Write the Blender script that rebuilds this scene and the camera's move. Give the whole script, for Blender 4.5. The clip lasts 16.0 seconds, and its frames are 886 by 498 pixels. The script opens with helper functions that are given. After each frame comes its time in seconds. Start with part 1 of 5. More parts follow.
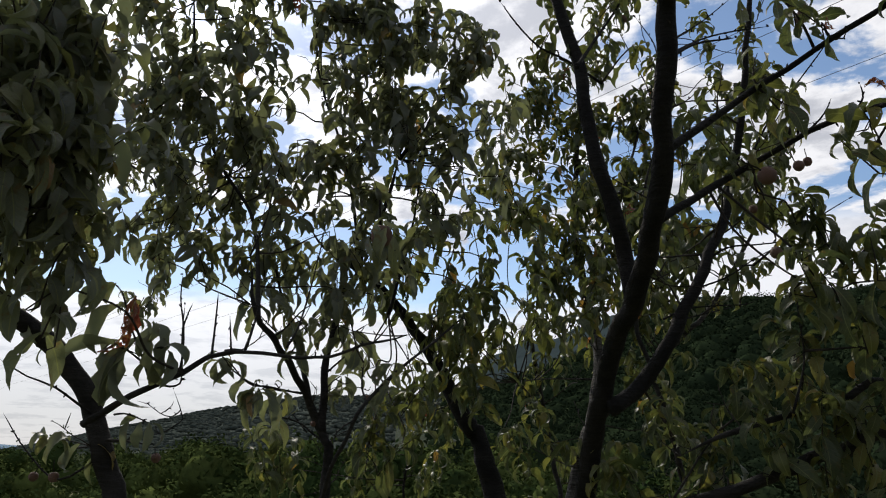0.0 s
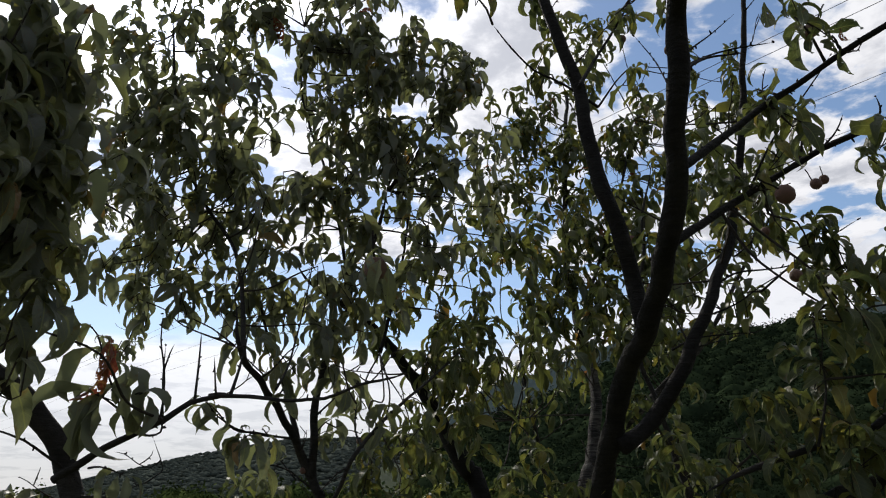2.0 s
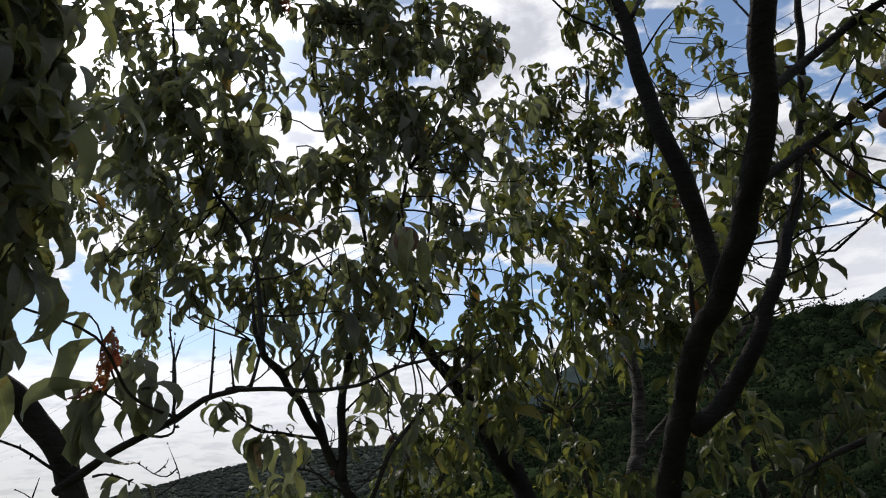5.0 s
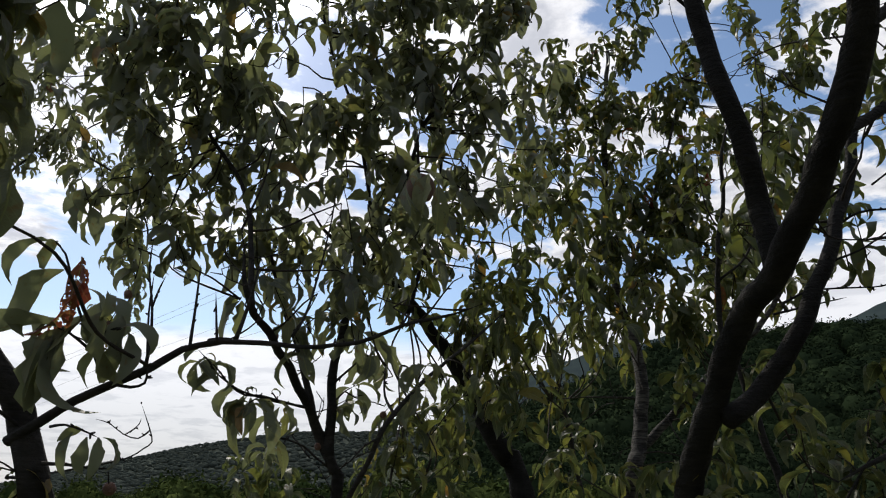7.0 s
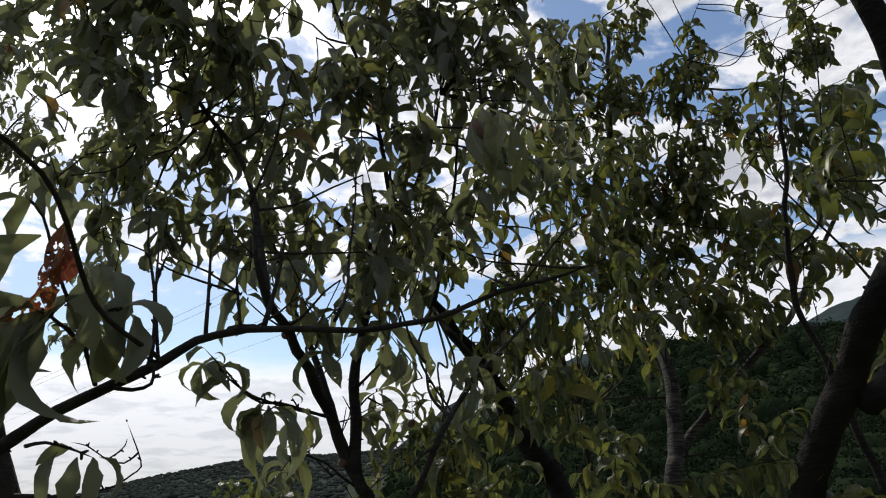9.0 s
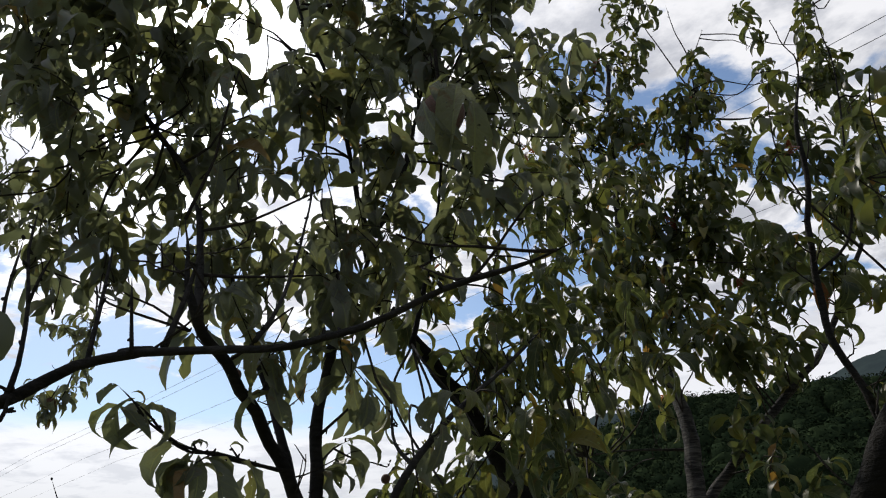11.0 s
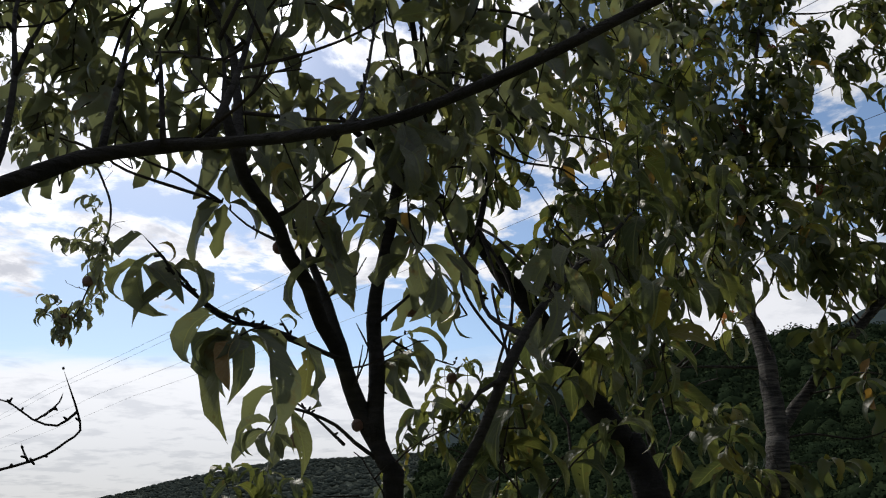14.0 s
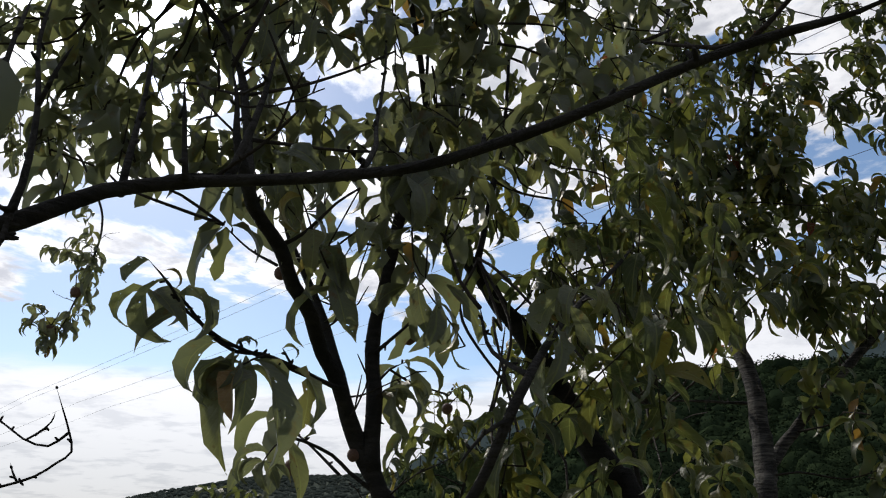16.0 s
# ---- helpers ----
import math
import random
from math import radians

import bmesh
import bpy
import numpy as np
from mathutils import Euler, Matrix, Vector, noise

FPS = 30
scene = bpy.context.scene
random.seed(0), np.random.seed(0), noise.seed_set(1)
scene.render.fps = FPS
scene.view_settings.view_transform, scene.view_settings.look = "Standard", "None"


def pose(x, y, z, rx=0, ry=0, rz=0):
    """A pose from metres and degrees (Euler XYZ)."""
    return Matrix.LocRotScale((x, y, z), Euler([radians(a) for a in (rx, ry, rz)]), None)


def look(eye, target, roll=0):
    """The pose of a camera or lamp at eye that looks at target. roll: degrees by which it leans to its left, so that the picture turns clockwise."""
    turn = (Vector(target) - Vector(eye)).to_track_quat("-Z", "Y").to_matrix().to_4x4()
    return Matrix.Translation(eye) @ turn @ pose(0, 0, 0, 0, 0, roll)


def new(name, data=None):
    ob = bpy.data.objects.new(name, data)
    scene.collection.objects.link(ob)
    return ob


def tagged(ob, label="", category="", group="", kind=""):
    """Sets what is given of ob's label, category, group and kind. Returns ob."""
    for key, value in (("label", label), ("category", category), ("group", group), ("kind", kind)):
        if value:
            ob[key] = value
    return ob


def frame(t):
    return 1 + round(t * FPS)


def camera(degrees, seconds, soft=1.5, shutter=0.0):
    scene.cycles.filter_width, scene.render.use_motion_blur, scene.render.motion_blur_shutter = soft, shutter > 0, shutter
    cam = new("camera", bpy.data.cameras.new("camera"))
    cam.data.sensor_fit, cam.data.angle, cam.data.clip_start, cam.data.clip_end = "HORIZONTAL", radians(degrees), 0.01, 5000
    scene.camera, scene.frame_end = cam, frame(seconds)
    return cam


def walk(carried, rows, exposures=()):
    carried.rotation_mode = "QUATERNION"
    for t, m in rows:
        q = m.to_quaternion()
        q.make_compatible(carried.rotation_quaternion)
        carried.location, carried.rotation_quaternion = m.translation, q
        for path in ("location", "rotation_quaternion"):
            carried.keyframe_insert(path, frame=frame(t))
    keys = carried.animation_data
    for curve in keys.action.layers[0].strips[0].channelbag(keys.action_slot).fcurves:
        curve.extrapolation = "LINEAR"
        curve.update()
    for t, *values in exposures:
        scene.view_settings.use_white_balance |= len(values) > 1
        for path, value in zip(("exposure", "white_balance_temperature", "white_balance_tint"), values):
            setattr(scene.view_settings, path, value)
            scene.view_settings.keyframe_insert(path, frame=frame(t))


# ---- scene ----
cam = camera(63.1, 16.0, soft=1.1)
PATH = [
    (0, (0.256, -0.064, 1.590), (0.103, 1.849, 2.150), 0.5),
    (0.5, (0.266, -0.018, 1.578), (0.207, 1.897, 2.149), -1.3),
    (1, (0.248, 0.021, 1.580), (0.259, 1.948, 2.113), 0.5),
    (1.5, (0.205, 0.038, 1.619), (0.158, 1.943, 2.229), -0.5),
    (2, (0.197, 0.053, 1.608), (0.099, 1.939, 2.266), -1.2),
    (2.5, (0.201, 0.087, 1.631), (0.080, 1.965, 2.306), -1.8),
    (3, (0.200, 0.129, 1.652), (0.065, 1.992, 2.366), -1.6),
    (3.5, (0.181, 0.146, 1.671), (0.059, 1.992, 2.431), -3.4),
    (4, (0.171, 0.197, 1.676), (0.038, 2.068, 2.369), -2.8),
    (4.2, (0.153, 0.223, 1.661), (0.026, 2.096, 2.350), -3.6),
    (6.3, (0.083, 0.457, 1.555), (-0.016, 2.350, 2.192), -1.8),
    (6.5, (0.078, 0.482, 1.559), (-0.026, 2.375, 2.195), -0.0),
    (7, (0.026, 0.537, 1.572), (-0.081, 2.425, 2.222), 0.2),
    (7.5, (-0.028, 0.610, 1.585), (-0.111, 2.501, 2.229), -0.6),
    (8, (-0.096, 0.688, 1.589), (-0.151, 2.580, 2.236), -0.5),
    (8.5, (-0.159, 0.781, 1.574), (-0.199, 2.665, 2.245), -1.7),
    (9, (-0.215, 0.884, 1.579), (-0.216, 2.760, 2.271), -2.6),
    (9.2, (-0.241, 0.909, 1.588), (-0.229, 2.780, 2.297), -3.1),
    (11.3, (-0.080, 1.214, 1.583), (-0.122, 3.024, 2.433), -2.9),
    (11.5, (-0.062, 1.241, 1.583), (-0.104, 3.058, 2.418), -1.4),
    (12, (-0.065, 1.296, 1.571), (-0.186, 3.117, 2.389), -1.9),
    (12.5, (-0.132, 1.380, 1.558), (-0.320, 3.214, 2.333), -1.8),
    (13, (-0.221, 1.506, 1.570), (-0.241, 3.347, 2.354), -3.9),
    (13.5, (-0.257, 1.515, 1.547), (-0.260, 3.361, 2.316), -2.2),
    (14, (-0.290, 1.528, 1.546), (-0.357, 3.399, 2.250), -2.2),
    (14.5, (-0.296, 1.546, 1.553), (-0.325, 3.424, 2.240), -0.8),
    (15, (-0.288, 1.546, 1.580), (-0.269, 3.418, 2.285), -1.4),
    (15.5, (-0.288, 1.500, 1.605), (-0.259, 3.347, 2.372), -1.1),
    (16, (-0.319, 1.513, 1.569), (-0.350, 3.366, 2.321), -0.6),
]
walk(cam, [(t, look(eye, target, roll)) for t, eye, target, roll in PATH], [(0, 0.22), (9, 0.22), (14, 0.15), (16, 0.24)])

# ---- sky, sun and light ----
SUN_DIR = Vector((-0.364, 0.679, 0.638)).normalized()
sun_data = bpy.data.lights.new("sun", "SUN")
sun_data.energy, sun_data.angle, sun_data.color = 2.0, radians(0.6), (1.0, 0.93, 0.82)
sun = new("sun", sun_data)
sun.matrix_world = look((0, 0, 30), Vector((0, 0, 30)) - SUN_DIR)

world = bpy.data.worlds.new("sky")
scene.world = world
world.use_nodes = True


class Nodes:
    """A short way to write node trees."""

    def __init__(self, tree):
        self.tree = tree

    def add(self, kind, inputs=None, operation=""):
        n = self.tree.nodes.new(kind)
        if operation:
            n.operation = operation
        for k, v in (inputs or {}).items():
            self.put(n.inputs[k], v)
        return n

    def put(self, socket, v):
        if hasattr(v, "is_output"):
            self.tree.links.new(v, socket)
        else:
            socket.default_value = v

    def math(self, op, a, b=0.0, c=0.0):
        return self.add("ShaderNodeMath", {0: a, 1: b, 2: c}, operation=op).outputs[0]

    def mix(self, f, a, b):
        n = self.add("ShaderNodeMix", {"Factor": f})
        n.data_type = "RGBA"
        self.put(n.inputs[6], a)
        self.put(n.inputs[7], b)
        return n.outputs[2]

    def ramp(self, f, lo, hi, a=0.0, b=1.0):
        n = self.add("ShaderNodeMapRange", {0: f, 1: lo, 2: hi, 3: a, 4: b})
        n.interpolation_type = "SMOOTHSTEP"
        return n.outputs[0]

    def noise(self, vec, scale, detail=4.0, rough=0.55, warp=0.0):
        n = self.add("ShaderNodeTexNoise", {"Vector": vec, "Scale": scale, "Detail": detail, "Roughness": rough, "Distortion": warp})
        return n.outputs[0]


def build_world():
    n = Nodes(world.node_tree)
    n.tree.nodes.clear()
    out = n.add("ShaderNodeOutputWorld")
    bg = n.add("ShaderNodeBackground", {"Strength": 0.115})
    n.tree.links.new(bg.outputs[0], out.inputs[0])
    sky = n.add("ShaderNodeTexSky")
    sky.sky_type, sky.sun_disc = "NISHITA", False
    sky.sun_elevation, sky.sun_rotation = math.asin(SUN_DIR.z), math.atan2(SUN_DIR.x, SUN_DIR.y)
    sky.air_density, sky.dust_density, sky.ozone_density = 1.0, 0.35, 2.0
    way = n.add("ShaderNodeTexCoord").outputs["Generated"]
    sep = n.add("ShaderNodeSeparateXYZ", {0: way})
    up = n.math("MAXIMUM", sep.outputs[2], 0.0)
    deep = n.math("ADD", up, 0.10)
    flat = n.add("ShaderNodeCombineXYZ", {0: n.math("DIVIDE", sep.outputs[0], deep), 1: n.math("DIVIDE", sep.outputs[1], deep), 2: 0.0}).outputs[0]
    # heaps of cumulus high up, a sheet of stratus low over the hills
    heaps = n.noise(n.add("ShaderNodeVectorMath", {0: flat, 1: (3.1, 1.7, 0.4)}, operation="ADD").outputs[0], 2.5, 9.0, 0.56, 0.3)
    fine = n.noise(flat, 7.0, 6.0, 0.6, 0.4)
    cover = n.math("ADD", heaps, n.math("MULTIPLY", n.math("SUBTRACT", fine, 0.5), 0.22))
    lift = n.ramp(up, 0.22, 0.33, -0.2, 0.035)
    high = n.ramp(n.math("ADD", cover, lift), 0.475, 0.56)
    streak = n.noise(n.add("ShaderNodeVectorMath", {0: flat, 1: (0.35, 1.0, 1.0)}, operation="MULTIPLY").outputs[0], 2.2, 7.0, 0.6, 0.5)
    bank = n.ramp(sep.outputs[0], 0.0, 0.35, 0.0, 0.09)
    low = n.ramp(n.math("SUBTRACT", n.math("ADD", up, n.math("MULTIPLY", n.math("SUBTRACT", streak, 0.5), 0.09)), bank), 0.175, 0.225, 1.0, 0.0)
    mask = n.math("MAXIMUM", high, n.math("MULTIPLY", low, 0.93))
    # cloud tone: grey bellies where thick, brighter towards the sun
    toward = n.add("ShaderNodeVectorMath", {0: way, 1: tuple(SUN_DIR)}, operation="DOT_PRODUCT").outputs["Value"]
    near_sun = n.math("POWER", n.math("MAXIMUM", toward, 0.0), 14.0)
    core_sun = n.math("POWER", n.math("MAXIMUM", toward, 0.0), 160.0)
    belly = n.noise(n.add("ShaderNodeVectorMath", {0: flat, 1: (9.0, 2.0, 0.0)}, operation="ADD").outputs[0], 5.0, 7.0, 0.6, 0.2)
    thick = n.ramp(n.math("ADD", n.math("MULTIPLY", cover, 0.6), n.math("MULTIPLY", belly, 0.5)), 0.53, 0.66)
    thick = n.math("MULTIPLY", thick, n.math("SUBTRACT", 1.0, n.math("MULTIPLY", low, 0.55)))
    tone = n.mix(thick, (8.4, 8.4, 8.7, 1), (4.9, 5.05, 5.6, 1))
    base = n.ramp(toward, -0.35, 0.55, 0.42, 0.82)
    gain = n.math("ADD", base, n.math("ADD", n.math("MULTIPLY", near_sun, 0.6), n.math("MULTIPLY", core_sun, 8.0)))
    gain = n.math("MULTIPLY", gain, n.ramp(up, 0.02, 0.19, 0.74, 1.0))
    cloud = n.add("ShaderNodeVectorMath", {0: tone, "Scale": gain}, operation="SCALE").outputs[0]
    clear = n.add("ShaderNodeVectorMath", {0: sky.outputs[0], "Scale": n.math("ADD", 0.9, n.math("MULTIPLY", core_sun, 3.0))}, operation="SCALE").outputs[0]
    n.put(bg.inputs["Color"], n.mix(mask, clear, cloud))


build_world()


# ---- materials ----
def material(name):
    m = bpy.data.materials.new(name)
    m.use_nodes = True
    n = Nodes(m.node_tree)
    bsdf = m.node_tree.nodes["Principled BSDF"]
    return m, n, bsdf


def coords(n):
    return n.add("ShaderNodeTexCoord").outputs["Object"]


def bump(n, bsdf, height, strength, distance):
    b = n.add("ShaderNodeBump", {"Height": height, "Strength": strength, "Distance": distance})
    n.put(bsdf.inputs["Normal"], b.outputs[0])


def bark_material(name, dark, light, bands, lo=0.32, hi=0.72):
    m, n, bsdf = material(name)
    c = coords(n)
    big = n.noise(c, 9.0, 5.0, 0.6, 0.3)
    fine = n.noise(c, 70.0, 5.0, 0.65)
    ring = n.noise(n.add("ShaderNodeVectorMath", {0: c, 1: (18.0, 18.0, 130.0)}, operation="MULTIPLY").outputs[0], 1.0, 3.0, 0.6, 0.4)
    tone = n.math("ADD", n.math("MULTIPLY", big, 0.55), n.math("MULTIPLY", ring, bands))
    n.put(bsdf.inputs["Base Color"], n.mix(n.ramp(tone, lo, hi), dark, light))
    bsdf.inputs["Roughness"].default_value = 0.85
    bsdf.inputs["Specular IOR Level"].default_value = 0.15
    bump(n, bsdf, n.math("ADD", n.math("MULTIPLY", ring, 0.6), fine), 1.0, 0.009)
    return m


BARK = bark_material("bark", (0.013, 0.012, 0.011, 1), (0.045, 0.041, 0.037, 1), 0.35)
# copy of the bark, darkened in colour for trunks standing against the light
BARK_SHADED = bark_material("bark_shaded", (0.007, 0.0065, 0.006, 1), (0.026, 0.024, 0.022, 1), 0.35)
BARK_PALE = bark_material("bark_pale", (0.014, 0.013, 0.012, 1), (0.095, 0.088, 0.078, 1), 0.65, 0.50, 0.80)
TWIG = bark_material("twig_bark", (0.022, 0.018, 0.015, 1), (0.055, 0.044, 0.036, 1), 0.3)


def leaf_material(name, each, dead=False, green=False):
    """each: the socket that tells one leaf from the next."""
    m, n, bsdf = material(name)
    rnd = n.add("ShaderNodeObjectInfo").outputs["Random"] if each == "object" else n.add("ShaderNodeNewGeometry").outputs["Random Per Island"]
    ramp = n.add("ShaderNodeValToRGB", {0: rnd})
    stops = [(0.0, (0.096, 0.104, 0.086)), (0.5, (0.112, 0.120, 0.090)), (0.88, (0.132, 0.138, 0.080)), (0.98, (0.135, 0.130, 0.058)), (0.998, (0.18, 0.11, 0.045))]
    # greener leaves, with the shade they hang in also darkening the colour
    if green:
        stops = [(0.0, (0.050, 0.062, 0.034)), (0.5, (0.066, 0.077, 0.036)), (0.86, (0.100, 0.105, 0.036)), (0.98, (0.15, 0.130, 0.038)), (0.999, (0.20, 0.11, 0.035))]
    if dead:
        stops = [(0.0, (0.12, 0.026, 0.022)), (0.6, (0.15, 0.040, 0.026)), (1.0, (0.20, 0.08, 0.034))]
    el = ramp.color_ramp.elements
    while len(el) < len(stops):
        el.new(0.5)
    for e, (p, col) in zip(el, stops):
        e.position, e.color = p, (*col, 1)
    c = coords(n)
    one = each == "object"
    blot = n.noise(c, 4.5 if one else 40.0, 4.0, 0.6)
    speck = n.noise(c, 16.0 if one else 150.0, 3.0, 0.6)
    brown = (0.12, 0.06, 0.022, 1)
    col = n.mix(n.math("MULTIPLY", n.ramp(blot, 0.58, 0.72), 0.55), ramp.outputs[0], brown)
    col = n.mix(n.ramp(speck, 0.64, 0.72, 0.0, 0.7), col, (0.10, 0.075, 0.04, 1))
    height = n.noise(c, 12.0 if one else 110.0, 3.0, 0.5)
    if one:
        # midrib and side veins along the blade
        sep = n.add("ShaderNodeSeparateXYZ", {0: c})
        off = n.math("ABSOLUTE", sep.outputs[1])
        rib = n.ramp(off, 0.004, 0.012, 1.0, 0.0)
        vein = n.math("SINE", n.math("MULTIPLY", n.math("SUBTRACT", sep.outputs[0], n.math("MULTIPLY", off, 1.1)), 75.0))
        vein = n.math("MULTIPLY", n.ramp(vein, 0.7, 1.0), 0.25)
        line = n.math("MAXIMUM", rib, vein)
        col = n.mix(n.math("MULTIPLY", line, 0.55), col, (0.19, 0.20, 0.09, 1))
        height = n.math("SUBTRACT", height, n.math("MULTIPLY", line, 0.6))
    n.put(bsdf.inputs["Base Color"], col)
    bsdf.inputs["Roughness"].default_value = 0.42
    bsdf.inputs["Specular IOR Level"].default_value = 0.3
    bump(n, bsdf, height, 0.3, 0.02 if one else 0.002)
    glow = n.add("ShaderNodeBsdfTranslucent")
    n.put(glow.inputs["Color"], n.add("ShaderNodeVectorMath", {0: col, 1: (1.55, 1.62, 0.95)}, operation="MULTIPLY").outputs[0])
    mixer = n.add("ShaderNodeMixShader", {0: 0.44})
    n.tree.links.new(bsdf.outputs[0], mixer.inputs[1])
    n.tree.links.new(glow.outputs[0], mixer.inputs[2])
    final = mixer.outputs[0]
    if one:
        # holes eaten by insects
        bite = n.noise(n.add("ShaderNodeVectorMath", {0: c, 1: n.add("ShaderNodeCombineXYZ", {0: n.math("MULTIPLY", rnd, 40.0)}).outputs[0]}, operation="ADD").outputs[0], 12.0, 2.0, 0.5)
        holes = n.add("ShaderNodeMixShader", {0: n.ramp(bite, *((0.58, 0.60) if dead else (0.70, 0.715)))})
        n.tree.links.new(final, holes.inputs[1])
        n.tree.links.new(n.add("ShaderNodeBsdfTransparent").outputs[0], holes.inputs[2])
        final = holes.outputs[0]
    n.tree.links.new(final, n.tree.nodes["Material Output"].inputs[0])
    return m


LEAF = leaf_material("leaf", "object")
LEAF_MANY = leaf_material("leaf_many", "island")
LEAF_GREEN_SHADED = leaf_material("leaf_green_shaded", "object", green=True)
LEAF_MANY_GREEN_SHADED = leaf_material("leaf_many_green_shaded", "island", green=True)
LEAF_DRY = leaf_material("leaf_dry", "object", dead=True)


def fruit_material():
    m, n, bsdf = material("peach_skin")
    c = coords(n)
    blush = n.noise(c, 22.0, 3.0, 0.5)
    rot = n.noise(c, 45.0, 5.0, 0.6)
    col = n.mix(n.ramp(blush, 0.4, 0.65), (0.11, 0.062, 0.038, 1), (0.13, 0.050, 0.036, 1))
    n.put(bsdf.inputs["Base Color"], n.mix(n.ramp(rot, 0.5, 0.62), col, (0.06, 0.036, 0.028, 1)))
    bsdf.inputs["Roughness"].default_value = 0.75
    bump(n, bsdf, rot, 0.6, 0.004)
    return m


PEACH = fruit_material()


def forest_material(name, dark, light):
    m, n, bsdf = material(name)
    rnd = n.add("ShaderNodeNewGeometry").outputs["Random Per Island"]
    c = coords(n)
    patch = n.noise(c, 0.035, 4.0, 0.6)
    each = n.noise(c, 0.24, 2.0, 0.5)
    grain = n.noise(c, 1.3, 5.0, 0.65)
    f = n.math("ADD", n.math("MULTIPLY", rnd, 0.16), n.math("ADD", n.math("MULTIPLY", patch, 0.34), n.math("MULTIPLY", each, 0.5)))
    col = n.mix(n.ramp(f, 0.36, 0.64), dark, light)
    n.put(bsdf.inputs["Base Color"], n.mix(n.ramp(grain, 0.45, 0.65, 0.0, 0.4), col, (0.012, 0.019, 0.009, 1)))
    bsdf.inputs["Roughness"].default_value = 1.0
    bsdf.inputs["Specular IOR Level"].default_value = 0.0
    bump(n, bsdf, grain, 0.35, 0.3)
    return m


# dark green, deepened in the base colour for the shade on the hillside
SHADED_FOREST = forest_material("forest_leaves_shaded", (0.013, 0.021, 0.011, 1), (0.025, 0.037, 0.017, 1))
# leaf colour greyed and paled to paint the haze over the ridge
HAZY_RIDGE_WOODS = forest_material("ridge_leaves_hazy", (0.052, 0.062, 0.054, 1), (0.072, 0.082, 0.068, 1))
HEDGE = forest_material("thicket_leaves", (0.046, 0.060, 0.036, 1), (0.135, 0.152, 0.062, 1))
SHRUB = forest_material("shrub_leaves", (0.026, 0.044, 0.014, 1), (0.085, 0.105, 0.030, 1))


def ground_material(name, a, b, scale):
    m, n, bsdf = material(name)
    c = coords(n)
    big = n.noise(c, 0.12, 5.0, 0.6)
    small = n.noise(c, scale, 6.0, 0.65)
    f = n.math("ADD", n.math("MULTIPLY", big, 0.5), n.math("MULTIPLY", small, 0.5))
    n.put(bsdf.inputs["Base Color"], n.mix(n.ramp(f, 0.35, 0.65), a, b))
    bsdf.inputs["Roughness"].default_value = 1.0
    bsdf.inputs["Specular IOR Level"].default_value = 0.05
    bump(n, bsdf, small, 0.8, 0.05)
    return m


MEADOW = ground_material("meadow_grass", (0.07, 0.08, 0.035, 1), (0.15, 0.145, 0.07, 1), 6.0)
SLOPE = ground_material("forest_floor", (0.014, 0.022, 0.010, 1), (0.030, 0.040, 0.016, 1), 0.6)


def hazy_hill_material(name, col, glow, strength):
    """A plain backdrop of hills in the far distance; its emission paints the haze."""
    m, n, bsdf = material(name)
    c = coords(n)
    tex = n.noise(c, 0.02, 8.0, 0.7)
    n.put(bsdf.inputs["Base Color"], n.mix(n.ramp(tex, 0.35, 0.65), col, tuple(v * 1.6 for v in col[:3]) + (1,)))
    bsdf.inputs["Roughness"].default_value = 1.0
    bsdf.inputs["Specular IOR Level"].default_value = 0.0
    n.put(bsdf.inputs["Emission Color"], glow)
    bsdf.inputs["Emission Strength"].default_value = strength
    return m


# bluish emission stands for the hazy air before these hills
FAR_HILL = hazy_hill_material("far_woods_hazy", (0.014, 0.019, 0.015, 1), (0.16, 0.22, 0.28, 1), 0.11)
BLUE_HILL = hazy_hill_material("farthest_woods_hazy", (0.03, 0.04, 0.035, 1), (0.20, 0.29, 0.42, 1), 0.6)


def plain_material(name, col, rough, metal=0.0):
    m, n, bsdf = material(name)
    c = coords(n)
    n.put(bsdf.inputs["Base Color"], n.mix(n.noise(c, 3.0, 4.0, 0.6), col, tuple(v * 0.7 for v in col[:3]) + (1,)))
    bsdf.inputs["Roughness"].default_value = rough
    bsdf.inputs["Metallic"].default_value = metal
    return m


CABLE = plain_material("cable_sheath", (0.10, 0.10, 0.105, 1), 0.5, 0.4)
POLE = plain_material("pole_wood", (0.16, 0.12, 0.09, 1), 0.85)


# ---- helpers for meshes ----
def mesh_of(name, verts, faces, mat, smooth=True):
    me = bpy.data.meshes.new(name)
    me.from_pydata([tuple(v) for v in verts], [], faces)
    me.materials.append(mat)
    if smooth:
        me.polygons.foreach_set("use_smooth", [True] * len(me.polygons))
    me.update()
    return me


def under(name, me, parent, label="", kind=""):
    ob = new(name, me)
    ob.parent = parent
    tagged(ob, label=label, kind=kind)
    return ob


def spline(points, step):
    """Catmull-Rom through the points, resampled about every step metres."""
    p = np.array(points, float)
    p = np.vstack([2 * p[0] - p[1], p, 2 * p[-1] - p[-2]])
    out = []
    for i in range(1, len(p) - 2):
        a, b, c, d = p[i - 1], p[i], p[i + 1], p[i + 2]
        k = max(2, int(np.linalg.norm(c - b) / step))
        for s in np.linspace(0, 1, k, endpoint=False):
            out.append(0.5 * (2 * b + (c - a) * s + (2 * a - 5 * b + 4 * c - d) * s * s + (3 * b - a - 3 * c + d) * s ** 3))
    out.append(p[-2])
    return np.array(out)


